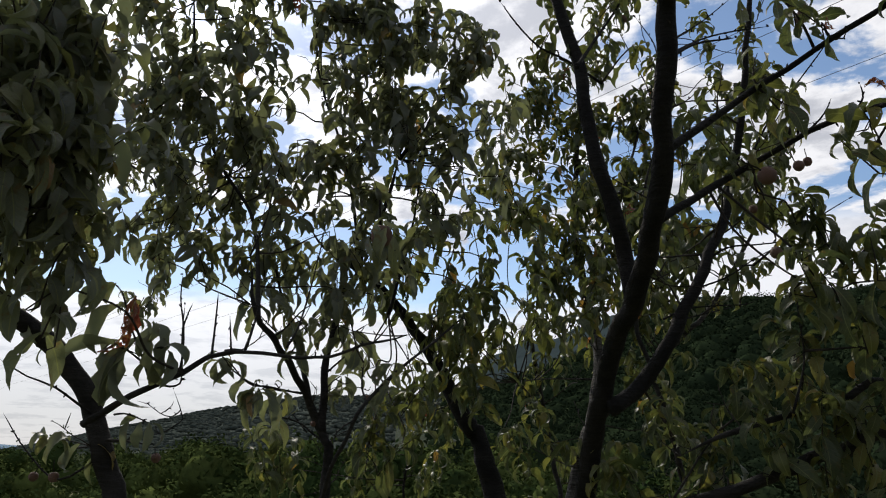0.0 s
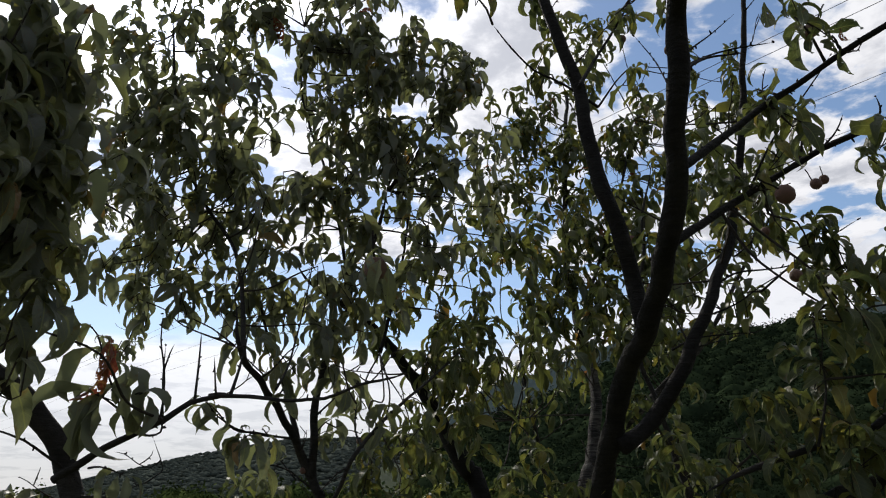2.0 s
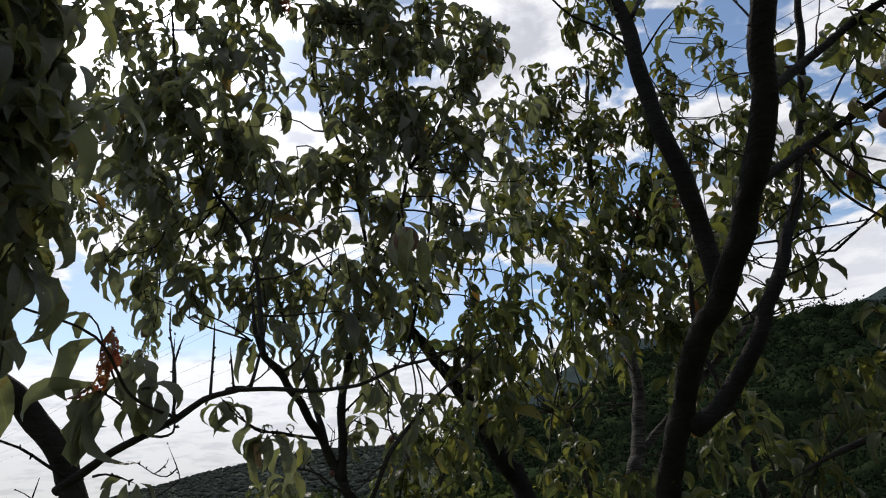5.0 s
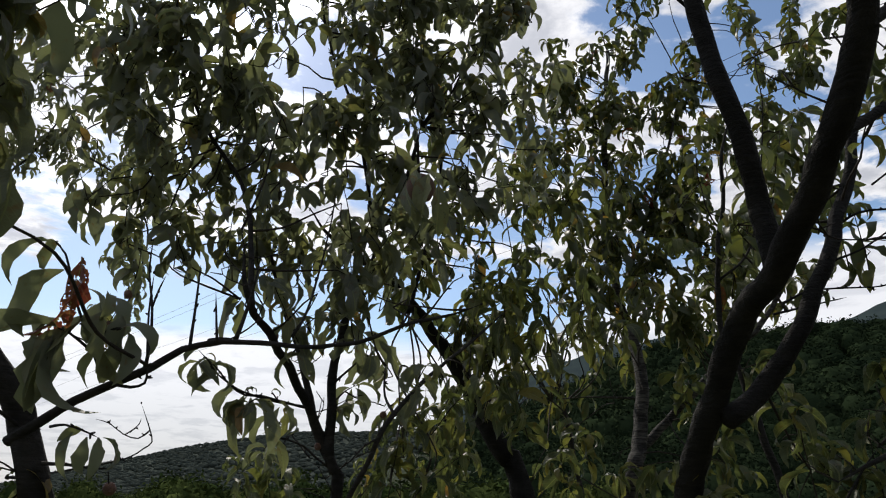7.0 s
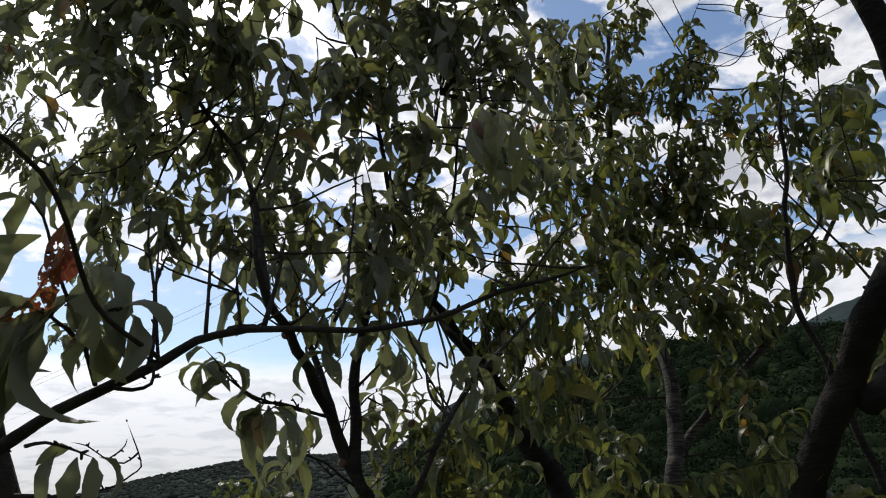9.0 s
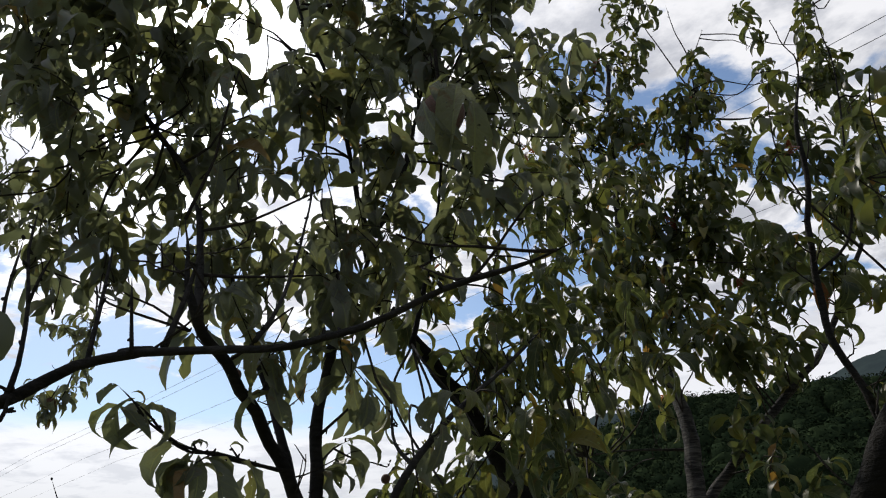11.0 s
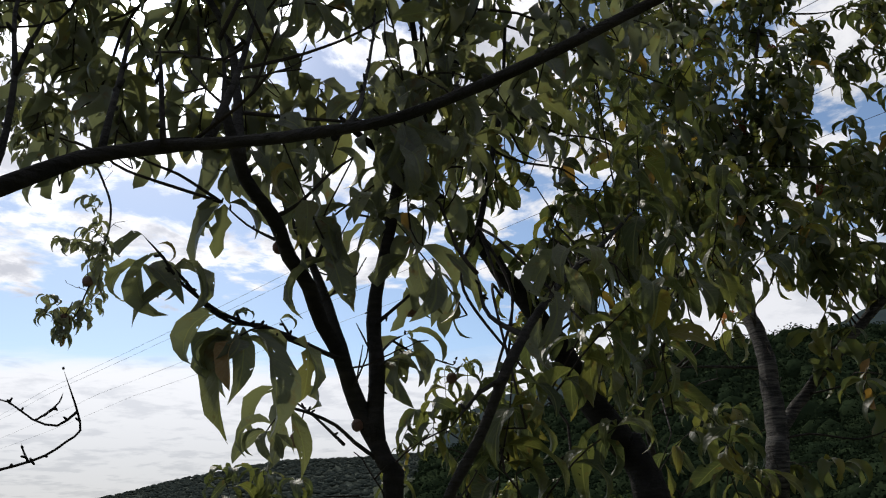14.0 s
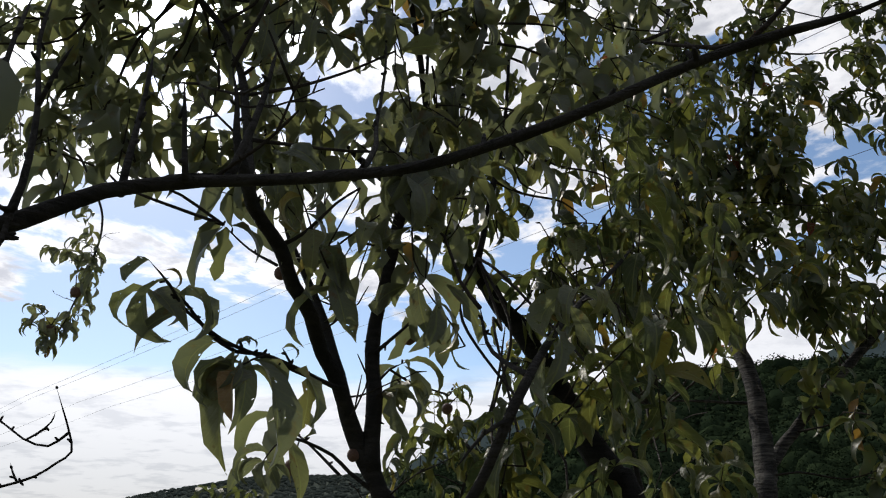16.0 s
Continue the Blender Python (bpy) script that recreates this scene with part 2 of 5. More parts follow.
def tube(line, radii, sides=8, rough=0.0, seed=0):
    """Verts and faces of a closed tube along the line."""
    rng = np.random.default_rng(seed)
    line = np.asarray(line)
    n = len(line)
    tang = np.gradient(line, axis=0)
    tang /= np.linalg.norm(tang, axis=1)[:, None] + 1e-9
    ref = np.array((0.31, 0.9, 0.12)) if abs(tang[0] @ np.array((0.31, 0.9, 0.12))) < 0.85 else np.array((1.0, 0, 0))
    verts, faces = [], []
    u = np.cross(tang[0], ref)
    for i in range(n):
        u = u - tang[i] * (u @ tang[i])
        u /= np.linalg.norm(u) + 1e-9
        v = np.cross(tang[i], u)
        for k in range(sides):
            a = 2 * math.pi * k / sides
            r = radii[i] * (1 + rough * rng.normal() * 0.5)
            verts.append(line[i] + r * (math.cos(a) * u + math.sin(a) * v))
    for i in range(n - 1):
        for k in range(sides):
            a, b = i * sides + k, i * sides + (k + 1) % sides
            faces.append((a, b, b + sides, a + sides))
    faces.append(tuple(range(sides - 1, -1, -1)))
    faces.append(tuple((n - 1) * sides + k for k in range(sides)))
    return verts, faces


class Pile:
    """Gathers many small bits into one mesh."""

    def __init__(self):
        self.verts, self.faces, self.count = [], [], 0

    def add(self, verts, faces):
        self.faces += [tuple(i + self.count for i in f) for f in faces]
        self.verts.append(np.asarray(verts, float).reshape(-1, 3))
        self.count += len(verts)

    def mesh(self, name, mat):
        return mesh_of(name, np.vstack(self.verts), self.faces, mat)


# ---- ground and hills ----
HORIZON = 4200.0


def ground_sheet():
    bm = bmesh.new()
    radii = [0, 1.5, 3, 6, 10, 16, 25, 40, 70, 120, 250, 600, 1500, HORIZON]
    rows = []
    for r in radii:
        ring = []
        for k in range(48):
            a = 2 * math.pi * k / 48
            x, y = r * math.sin(a), r * math.cos(a)
            z = 0.07 * noise.noise(Vector((x * 0.4, y * 0.4, 0))) * min(1, r) if r < 60 else 0.0
            ring.append(bm.verts.new((x, y, z)))
            if r == 0:
                ring *= 48
                break
        rows.append(ring)
    for a, b in zip(rows, rows[1:]):
        for k in range(48):
            j = (k + 1) % 48
            if a[0] is a[1]:
                bm.faces.new((a[0], b[k], b[j])) if b[k] is not b[j] else None
            else:
                bm.faces.new((a[k], b[k], b[j], a[j]))
    bmesh.ops.recalc_face_normals(bm, faces=bm.faces)
    me = bpy.data.meshes.new("ground")
    bm.to_mesh(me)
    bm.free()
    me.materials.append(MEADOW)
    return tagged(new("ground", me), "green meadow grass under the orchard trees", "ground", kind="structure")


ground_sheet()
EYE_Z = 1.6


def skyline(keys, az):
    return np.interp(az, [k[0] for k in keys], [k[1] for k in keys])


def slope_height(keys, az, r, near, far, shape=1.35):
    """Height of a hillside that climbs from near to its crest at far, seen under the skyline's elevation."""
    top = EYE_Z + far * math.tan(radians(skyline(keys, az)))
    s = (r - near) / (far - near)
    if s > 1:
        return top - (r - far) * 0.35
    return max(-0.5, top * max(s, 0) ** shape)


def hill(name, keys, near, far, mat, label, rough, steps=70):
    a0, a1 = keys[0][0], keys[-1][0]
    rr = list(np.linspace(near, far, 12)) + [far * 1.12, far * 1.3]
    verts, faces = [], []
    for i in range(steps + 1):
        az = a0 + (a1 - a0) * i / steps
        for r in rr:
            x, y = r * math.sin(radians(az)), r * math.cos(radians(az))
            z = slope_height(keys, az, r, near, far) + rough * noise.fractal(Vector((x, y, 3)) * (9.0 / far), 0.7, 2.0, 5)
            verts.append((x, y, z))
    m = len(rr)
    for i in range(steps):
        for j in range(m - 1):
            a = i * m + j
            faces.append((a, a + m, a + m + 1, a + 1))
    return tagged(new(name, mesh_of(name, verts, faces, mat)), label, "hill", kind="structure")


LEFT = [(-62, -3.0), (-45, -1.8), (-39, -0.6), (-33, 0.74), (-27, 2.2), (-21, 3.5), (-15, 4.5), (-9, 4.6), (-3, 4.9), (3, 5.4), (9, 6.0), (14, 6.6)]
RIGHT = [(-8, 2.4), (-1, 4.4), (3, 5.6), (7.6, 7.5), (11.2, 9.4), (14.3, 10.3), (16.4, 10.8), (20.4, 10.7), (24.3, 10.7), (30.2, 10.3), (45, 10.0), (75, 8.0)]
MIDDLE = [(-7, 3.0), (-2.5, 6.6), (-0.8, 7.7), (1, 8.5), (3.3, 9.2), (6, 9.9), (8, 10.4), (10.6, 11.1), (15, 11.6), (18, 11.4), (22, 9.5), (28, 8.0)]
CORNER = [(15, 7.0), (19, 9.4), (22.4, 10.9), (25, 11.5), (28.8, 12.3), (31.2, 12.6), (36, 13.1), (48, 12.5), (70, 10)]
BLUE = [(-75, 0.5), (-48, 1.2), (-38, 0.9), (-34, 0.7), (-28, 1.0), (-10, 0.8)]
hill("hill_left", LEFT, 200, 700, HAZY_RIDGE_WOODS, "wooded ridge slope behind the orchard", 1.5)
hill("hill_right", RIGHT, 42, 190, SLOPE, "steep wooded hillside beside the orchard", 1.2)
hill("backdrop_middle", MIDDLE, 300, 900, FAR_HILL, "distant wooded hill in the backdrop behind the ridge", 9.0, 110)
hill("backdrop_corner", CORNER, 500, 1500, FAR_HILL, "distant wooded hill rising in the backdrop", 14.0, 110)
hill("backdrop_blue", BLUE, 1600, 3600, BLUE_HILL, "faint hills on the horizon under painted blue haze", 12.0)


def crown_shape(seed, cards, core=0.40, card=1.0, loose=0.53, cut=2, rough=1.0):
    """A tree seen from far: an uneven core and loose sprays of leaves round it."""
    rng = np.random.default_rng(seed)
    bm = bmesh.new()
    bmesh.ops.create_icosphere(bm, subdivisions=cut, radius=core)
    off = Vector(rng.uniform(-50, 50, 3))
    for v in bm.verts:
        d = v.co.normalized()
        v.co *= 0.92 + rough * (0.5 * noise.fractal(d * 2.2 + off, 0.8, 2.0, 3) + 0.24 * noise.noise(d * 6 + off) + 0.10 * noise.noise(d * 13 + off))
        v.co.z *= 1.1
    pts = [tuple(v.co) for v in bm.verts]
    faces = [tuple(v.index for v in f.verts) for f in bm.faces]
    bm.free()
    for _ in range(cards):
        d = rng.normal(size=3)
        d /= np.linalg.norm(d)
        if d[2] < -0.5:
            d[2] *= -1
        c = d * rng.uniform(0.30, loose) * (0.92 + 0.5 * noise.fractal(Vector(d) * 2.2 + off, 0.8, 2.0, 3))
        c[2] *= 1.1
        a = rng.normal(size=3)
        a /= np.linalg.norm(a)
        b = np.cross(a, rng.normal(size=3))
        b /= np.linalg.norm(b)
        s = rng.uniform(0.03, 0.065) * card
        k = len(pts)
        pts += [tuple(c + a * s), tuple(c + b * s * 0.6), tuple(c - a * s), tuple(c - b * s * 0.6)]
        faces.append((k, k + 1, k + 2, k + 3))
    return np.array(pts), faces


CROWNS = [crown_shape(s, 150, 0.395, 0.85, 0.52, 2, 0.55) for s in range(6)]
NEAR_CROWNS = [crown_shape(s + 60, 620, 0.395, 0.5, 0.52, 2, 0.6) for s in range(6)]


BUSHES = [crown_shape(s + 40, 270, 0.33, 0.85) for s in range(5)]
FAR_CROWNS = [(p * (1.1, 1.1, 0.55), f) for p, f in (crown_shape(s + 20, 8, 0.47, 0.5, 0.46, 1, 0.4) for s in range(6))]


def forest(name, keys, near, far, from_r, size, count, seed, mat, label, az0, az1, shapes=CROWNS, sink=-0.22, crest=0):
    rng = np.random.default_rng(seed)
    pile = Pile()
    for _ in range(count):
        az = rng.uniform(az0, az1)
        r = math.sqrt(rng.uniform(from_r ** 2, (far * 1.02) ** 2))
        if rng.random() < 0.16:
            r = far * rng.uniform(0.97, 1.02)
        x, y = r * math.sin(radians(az)), r * math.cos(radians(az))
        z = slope_height(keys, az, r, near, crest or far)
        s = size * rng.uniform(0.6, 1.35) * (0.75 if az < -24 else 1.0)
        pts, faces = shapes[rng.integers(len(shapes))]
        t = rng.uniform(0, 6.28)
        c, sn = math.cos(t), math.sin(t)
        p = pts * np.array((s, s, s * rng.uniform(0.7, 0.95)))
        p = np.stack([p[:, 0] * c - p[:, 1] * sn + x, p[:, 0] * sn + p[:, 1] * c + y, p[:, 2] + z - s * sink], axis=1)
        pile.add(p, faces)
    return tagged(new(name, pile.mesh(name, mat)), label, "woods", kind="stuff")


forest("woods", LEFT, 200, 700, 215, 4.4, 9000, 1, HAZY_RIDGE_WOODS, "green mixed woods covering the ridge, paled with painted haze", -45, 12, FAR_CROWNS)
forest("woods", RIGHT, 42, 190, 85, 5.6, 2300, 2, SHADED_FOREST, "dense dark green woods on the hillside, deepened with painted shade", -4, 52)
forest("woods", RIGHT, 42, 84, 45, 4.6, 420, 6, SHADED_FOREST, "dark green trees at the hillside's foot, deepened with painted shade", -4, 52, NEAR_CROWNS, -0.15, 190)
FLAT = [(-60, 0.0), (60, 0.0)]
forest("shrubs", FLAT, 20, 70, 23, 2.4, 340, 3, SHRUB, "bright green shrubs at the meadow edge", -48, 16, BUSHES, 0.0)
forest("shrubs", FLAT, 12, 24, 15, 1.6, 120, 7, SHRUB, "low green shrubs before the meadow", -48, 12, BUSHES, 0.0)
forest("shrubs", FLAT, 20, 60, 23, 2.4, 230, 4, SHADED_FOREST, "dark green shrubs at the foot of the hillside, deepened with painted shade", 8, 52, BUSHES, 0.0)
forest("shrubs", FLAT, 20, 235, 60, 4.6, 900, 5, HEDGE, "dark green thicket between the meadow and the ridge", -48, 16, CROWNS, 0.2)


# ---- power line ----
def power_lines():
    toward = Vector((math.sin(radians(45)), math.cos(radians(45)), 0))
    along = Vector((-toward.y, toward.x, 0))
    line = new("power_line")
    tagged(line, "overhead power line of thin dark cables", "power line")
    for dist, high in ((15.3, 10.0), (15.9, 10.0), (19.0, 10.0), (21.5, 10.0)):
        pts = []
        for s in np.linspace(-60, 140, 41):
            sag = 0.6 * ((s % 60) / 30 - 1) ** 2 - 0.6
            pts.append(toward * dist + along * s + Vector((0, 0, EYE_Z + high + sag * 0.5)))
        v, f = tube(pts, [0.008] * len(pts), 6)
        under("cable", mesh_of("cable", v, f, CABLE), line)
    for s in (-60, 0 + 140):
        base = toward * 18.2 + along * s
        v, f = tube([base, base + Vector((0, 0, 6)), base + Vector((0, 0, EYE_Z + 10.4))], [0.16, 0.14, 0.11], 10)
        under("pole", mesh_of("pole", v, f, POLE), line)
        v, f = tube([base - toward * 3.4 + Vector((0, 0, EYE_Z + 9.9)), base + toward * 3.6 + Vector((0, 0, EYE_Z + 9.9))], [0.07, 0.07], 8)
        under("crossarm", mesh_of("crossarm", v, f, POLE), line)


power_lines()


# ---- peach trees ----
def leaf_shape(seed):
    """A folded, arching lance of 1 m along +x that droops to -z; to be scaled to a leaf's length."""
    rng = np.random.default_rng(seed)
    stations = 9
    bend = radians(15 + 180 * seed / 17)
    twist = radians(rng.uniform(-40, 40))
    fold = radians(rng.uniform(12, 38))
    wide = rng.uniform(0.130, 0.185)
    torn = rng.random() < 0.4
    sway = rng.uniform(-0.10, 0.10)
    verts, faces = [], []
    x = z = 0.0
    for i in range(stations):
        s = i / (stations - 1)
        a = radians(6) - bend * s ** 1.15
        if i:
            x += math.cos(a) / (stations - 1)
            z += math.sin(a) / (stations - 1)
        blade = max(0.0, (s - 0.07) / 0.93)
        w = wide * (math.sin(math.pi * blade ** 0.82) ** 0.9 if 0 < blade < 1 else 0.0) * (1.08 - 0.22 * s) + (0.010 if s < 0.1 else 0.004)
        t = twist * s
        for side in (-1, 0, 1):
            trim = rng.uniform(0.92, 1.05)
            if torn and side and rng.random() < 0.22:
                trim = rng.uniform(0.45, 0.8)
            ww = w * side * trim
            up = abs(ww) * math.tan(fold) * (1 + 0.35 * math.sin(11 * s + side))
            yy, zz = ww * math.cos(t) - up * math.sin(t) + sway * s * s, ww * math.sin(t) + up * math.cos(t)
            verts.append((x - math.sin(a) * zz, yy, z + math.cos(a) * zz))
    for i in range(stations - 1):
        b = 3 * i
        faces += [(b, b + 3, b + 4, b + 1), (b + 1, b + 4, b + 5, b + 2)]
    return np.array(verts), faces


LEAVES = [leaf_shape(s) for s in range(18)]
LEAF_MESH = {(i, m.name): mesh_of("leaf", v, f, m) for i, (v, f) in enumerate(LEAVES) for m in (LEAF, LEAF_GREEN_SHADED, LEAF_DRY)}
CENTRE_OF_WALK = Vector((-0.1, 0.9, 1.6))


def peach_shape():
    bm = bmesh.new()
    bmesh.ops.create_uvsphere(bm, u_segments=18, v_segments=12, radius=1.0)
    for v in bm.verts:
        a = math.atan2(v.co.y, v.co.x)
        v.co *= 1 - 0.10 * math.exp(-(a / 0.35) ** 2) * (1 - v.co.z ** 2) + 0.05 * noise.noise(v.co * 2.3)
        v.co.z -= 0.16 * math.exp(-((v.co.x ** 2 + v.co.y ** 2) / 0.06)) * (1 if v.co.z > 0 else -0.9)
    me = bpy.data.meshes.new("peach")
    bm.to_mesh(me)
    bm.free()
    me.materials.append(PEACH)
    me.polygons.foreach_set("use_smooth", [True] * len(me.polygons))
    return me


PEACH_MESH = peach_shape()
STALK_MESH = mesh_of("stalk", *tube(spline([(0, 0, 0.75), (0.12, 0.08, 1.5), (0.35, 0.25, 2.3), (0.5, 0.3, 3.1)], 0.3), [0.10] * 7, 6), TWIG)


class Tree:
    def __init__(self, base, label, bark, seed, leaf=0.108, green=False):
        self.root = tagged(new("peach_tree"), label, "tree", "orchard trees")
        self.root.location = (base[0], base[1], 0)
        self.base = np.array((base[0], base[1], 0.0))
        self.bark, self.rng, self.leaf = bark, np.random.default_rng(seed), leaf
        self.leaves, self.dry, self.twigs = [], [], Pile()
        self.lines = []
        self.blade, self.blades = (LEAF_GREEN_SHADED, LEAF_MANY_GREEN_SHADED) if green else (LEAF, LEAF_MANY)

    def limb(self, name, r0, r1, points, label="", shoots=0, reach=0.25, spurs=True, taper=0.8, bare=4.5):
        line = spline(points, 0.03)
        n = len(line)
        wob = np.array([[noise.noise(Vector(p) * 9 + Vector((k * 7, 0, 0))) for k in range(3)] for p in line]) * min(0.012, r0 * 0.35)
        line = line + wob
        radii = [(r0 + (r1 - r0) * (i / (n - 1)) ** taper) * (min(1.0, 0.12 + (n - 1 - i) / (0.10 * n)) if r1 < 0.012 else 1.0) * (1 + 0.10 * noise.noise(Vector(p) * 14)) for i, p in enumerate(line)]
        sides = 14 if r0 > 0.02 else 9
        pile = Pile()
        pile.add(*tube(line - self.base, radii, sides, 0.06, len(self.lines)))
        if spurs:
            # short fruiting spurs and bud knobs
            for _ in range(int(n * 0.03 / 0.05)):
                i = self.rng.integers(1, n)
                d = self.rng.normal(size=3) + np.array((0, 0, 0.6))
                d /= np.linalg.norm(d)
                k = self.rng.uniform(0.003, 0.012) + radii[i]
                p = line[i] - self.base
                pile.add(*tube([p, p + d * k * 0.7, p + d * k], [0.0028, 0.0024, 0.0014], 5))
        under(name, pile.mesh(name, self.bark), self.root, label)
        self.lines.append(line)
        if r0 > 0.0055:
            for _ in range(int(n * 0.03 * bare)):
                self.bare_twig(line[self.rng.integers(int(n * 0.25), n)])
        for _ in range(shoots):
            i = self.rng.integers(int(n * 0.15), n)
            d = self.rng.normal(size=3) * (1, 1, 0.5) + np.array((0, 0, 0.7))
            d /= np.linalg.norm(d)
            self.shoot(line[i], d, self.rng.uniform(0.5, 1.1) * reach)
        return line

    def bare_twig(self, start):
        """A thin leafless twig with buds and a side spur or two."""
        rng = self.rng
        d = rng.normal(size=3) * (1, 1, 0.6) + np.array((0, 0, 0.55))
        d /= np.linalg.norm(d)
        p, line = np.array(start, float), [np.array(start, float)]
        for _ in range(rng.integers(4, 9)):
            d = d + rng.normal(size=3) * 0.16 + np.array((0, 0, 0.05))
            d /= np.linalg.norm(d)
            p = p + d * 0.022
            line.append(p.copy())
        self.twigs.add(*tube(np.array(line) - self.base, np.linspace(0.0024, 0.0011, len(line)), 5))
        for q in line[2::2]:
            e = rng.normal(size=3)
            e = d * 0.6 + e / np.linalg.norm(e)
            q = q - self.base
            k = rng.choice((0.006, 0.008, 0.03, 0.05))
            self.twigs.add(*tube([q, q + e * k * 0.5, q + e * k], [0.0019, 0.0017, 0.0009], 5))

    def shoot(self, start, way, length, thick=0.0022, bare=0.12, dense=1.0, droop=0.35, tuft=True):
        """A one-year shoot with its leaves."""
        rng = self.rng
        n = max(4, int(length / 0.03))
        p, d = np.array(start, float), np.array(way, float)
        line = [p.copy()]
        side = rng.normal(size=3) * 0.10
        for i in range(n):
            d = d + side / n + np.array((0, 0, -droop)) / n + rng.normal(size=3) * 0.05
            d /= np.linalg.norm(d)
            p = p + d * length / n
            line.append(p.copy())
        line = np.array(line)
        self.twigs.add(*tube(line - self.base, np.linspace(thick, thick * 0.55, len(line)), 5))
        k = max(2, int(length / 0.026 * dense))
        turn = rng.uniform(0, 6.28)
        for i in range(k):
            s = bare + (1 - bare) * (i + rng.uniform(0, 0.8)) / k
            q = line[min(len(line) - 1, int(s * (len(line) - 1)))]
            turn += 2.4 + rng.normal() * 0.4
            self.put_leaf(q, turn, radians(rng.uniform(-78, 8) + 36 * s))
        if tuft:
            for i in range(5):
                self.put_leaf(line[-1], turn + i * 1.26 + rng.normal() * 0.4, radians(rng.uniform(-25, 48)), rng.uniform(0.6, 1.0))

    def put_leaf(self, at, yaw, pitch, size=1.0, dry=None):
        rng = self.rng
        length = self.leaf * size * rng.uniform(0.75, 1.35)
        m = Matrix.LocRotScale(Vector(at), Euler((rng.normal() * 0.45, -pitch, yaw)), Vector((length, length, length)))
        # steep leaves bend little, level ones arch over and hang
        want = max(45 + rng.uniform(0, 25), math.degrees(pitch) + rng.uniform(95, 165))
        v = int(min(17, max(0, round((want - 15) / 10.6 + rng.normal() * 1.2))))
        if dry or (dry is None and rng.random() < 0.002):
            self.dry.append((m, v))
        else:
            self.leaves.append((m, v))

    def clump(self, centre, radii, shoots, length=0.24, upright=0.75, dense=1.0):
        """Shoots that fill an egg-shaped part of the crown."""
        rng = self.rng
        hub = np.array(centre) - (0, 0, 0.5 * radii[2])
        wood = np.vstack(self.lines)
        root = wood[np.argmin(np.linalg.norm(wood - hub, axis=1))]
        gap = np.linalg.norm(hub - root)
        joined = 0.02 < gap < 1.1
        if joined:
            # the branchlet that carries this part of the crown
            bow = [root, root + (hub - root) * 0.35 + rng.normal(size=3) * gap * 0.05, root + (hub - root) * 0.7 + rng.normal(size=3) * gap * 0.05, hub]
            line = spline(bow, 0.04)
            self.twigs.add(*tube(line - self.base, np.linspace(0.0042, 0.0022, len(line)), 6))
        for _ in range(shoots):
            o = rng.normal(size=3)
            o *= rng.random() ** 0.4 / np.linalg.norm(o)
            p = np.array(centre) + o * np.array(radii)
            d = rng.normal(size=3) * (1 - upright) + np.array((0, 0, upright)) + o * 0.25
            d /= np.linalg.norm(d)
            ln = length * rng.uniform(0.6, 1.35)
            foot = p - d * ln * 0.5
            if joined:
                mid = (hub + foot) / 2 + rng.normal(size=3) * 0.03 - (0, 0, 0.02)
                self.twigs.add(*tube(spline([hub, mid, foot], 0.05) - self.base, [0.0016] * len(spline([hub, mid, foot], 0.05)), 5))
            self.shoot(foot, d, ln, dense=dense)

    def crown(self, depth, length, rows, upright=0.75):
        """Parts of the crown, each row one of them: its centre, half width, half height and count of shoots."""
        for x, y, z, wide, high, shoots in rows:
            self.clump((x, y, z), (wide, depth, high), shoots, length, upright)

    def fruit(self, at, r):
        ob = under("peach", PEACH_MESH, self.root, "shrivelled brown peach")
        ob.location = np.array(at) - self.base
        ob.rotation_euler = (self.rng.normal() * 0.4, self.rng.normal() * 0.4, self.rng.uniform(0, 6.28))
        ob.scale = (r, r, r * 1.05)
        under("stalk", STALK_MESH, ob, "short brown stalk")

    def finish(self):
        self.leaves.sort(key=lambda e: (e[0].translation - CENTRE_OF_WALK).length)
        near, rest = self.leaves[:300], self.leaves[300:]
        shift = Matrix.Translation(-Vector(self.base))
        for mat, group in ((self.blade, near), (LEAF_DRY, self.dry)):
            for m, v in group:
                ob = new("leaf", LEAF_MESH[v, mat.name])
                ob.parent = self.root
                ob.matrix_basis = shift @ m
                if mat is LEAF_DRY:
                    ob["label"] = "dry rust-red leaf"
        if rest:
            pile = Pile()
            for m, v in rest:
                mm = np.array(shift @ m)
                pts, faces = LEAVES[v]
                pile.add(pts @ mm[:3, :3].T + mm[:3, 3], faces)
            under("foliage", pile.mesh("foliage", self.blades), self.root, "dense drooping green leaves", kind="stuff")
        if self.twigs.count:
            under("twig_mass", self.twigs.mesh("twig_mass", TWIG), self.root, "thin brown twigs", kind="stuff")


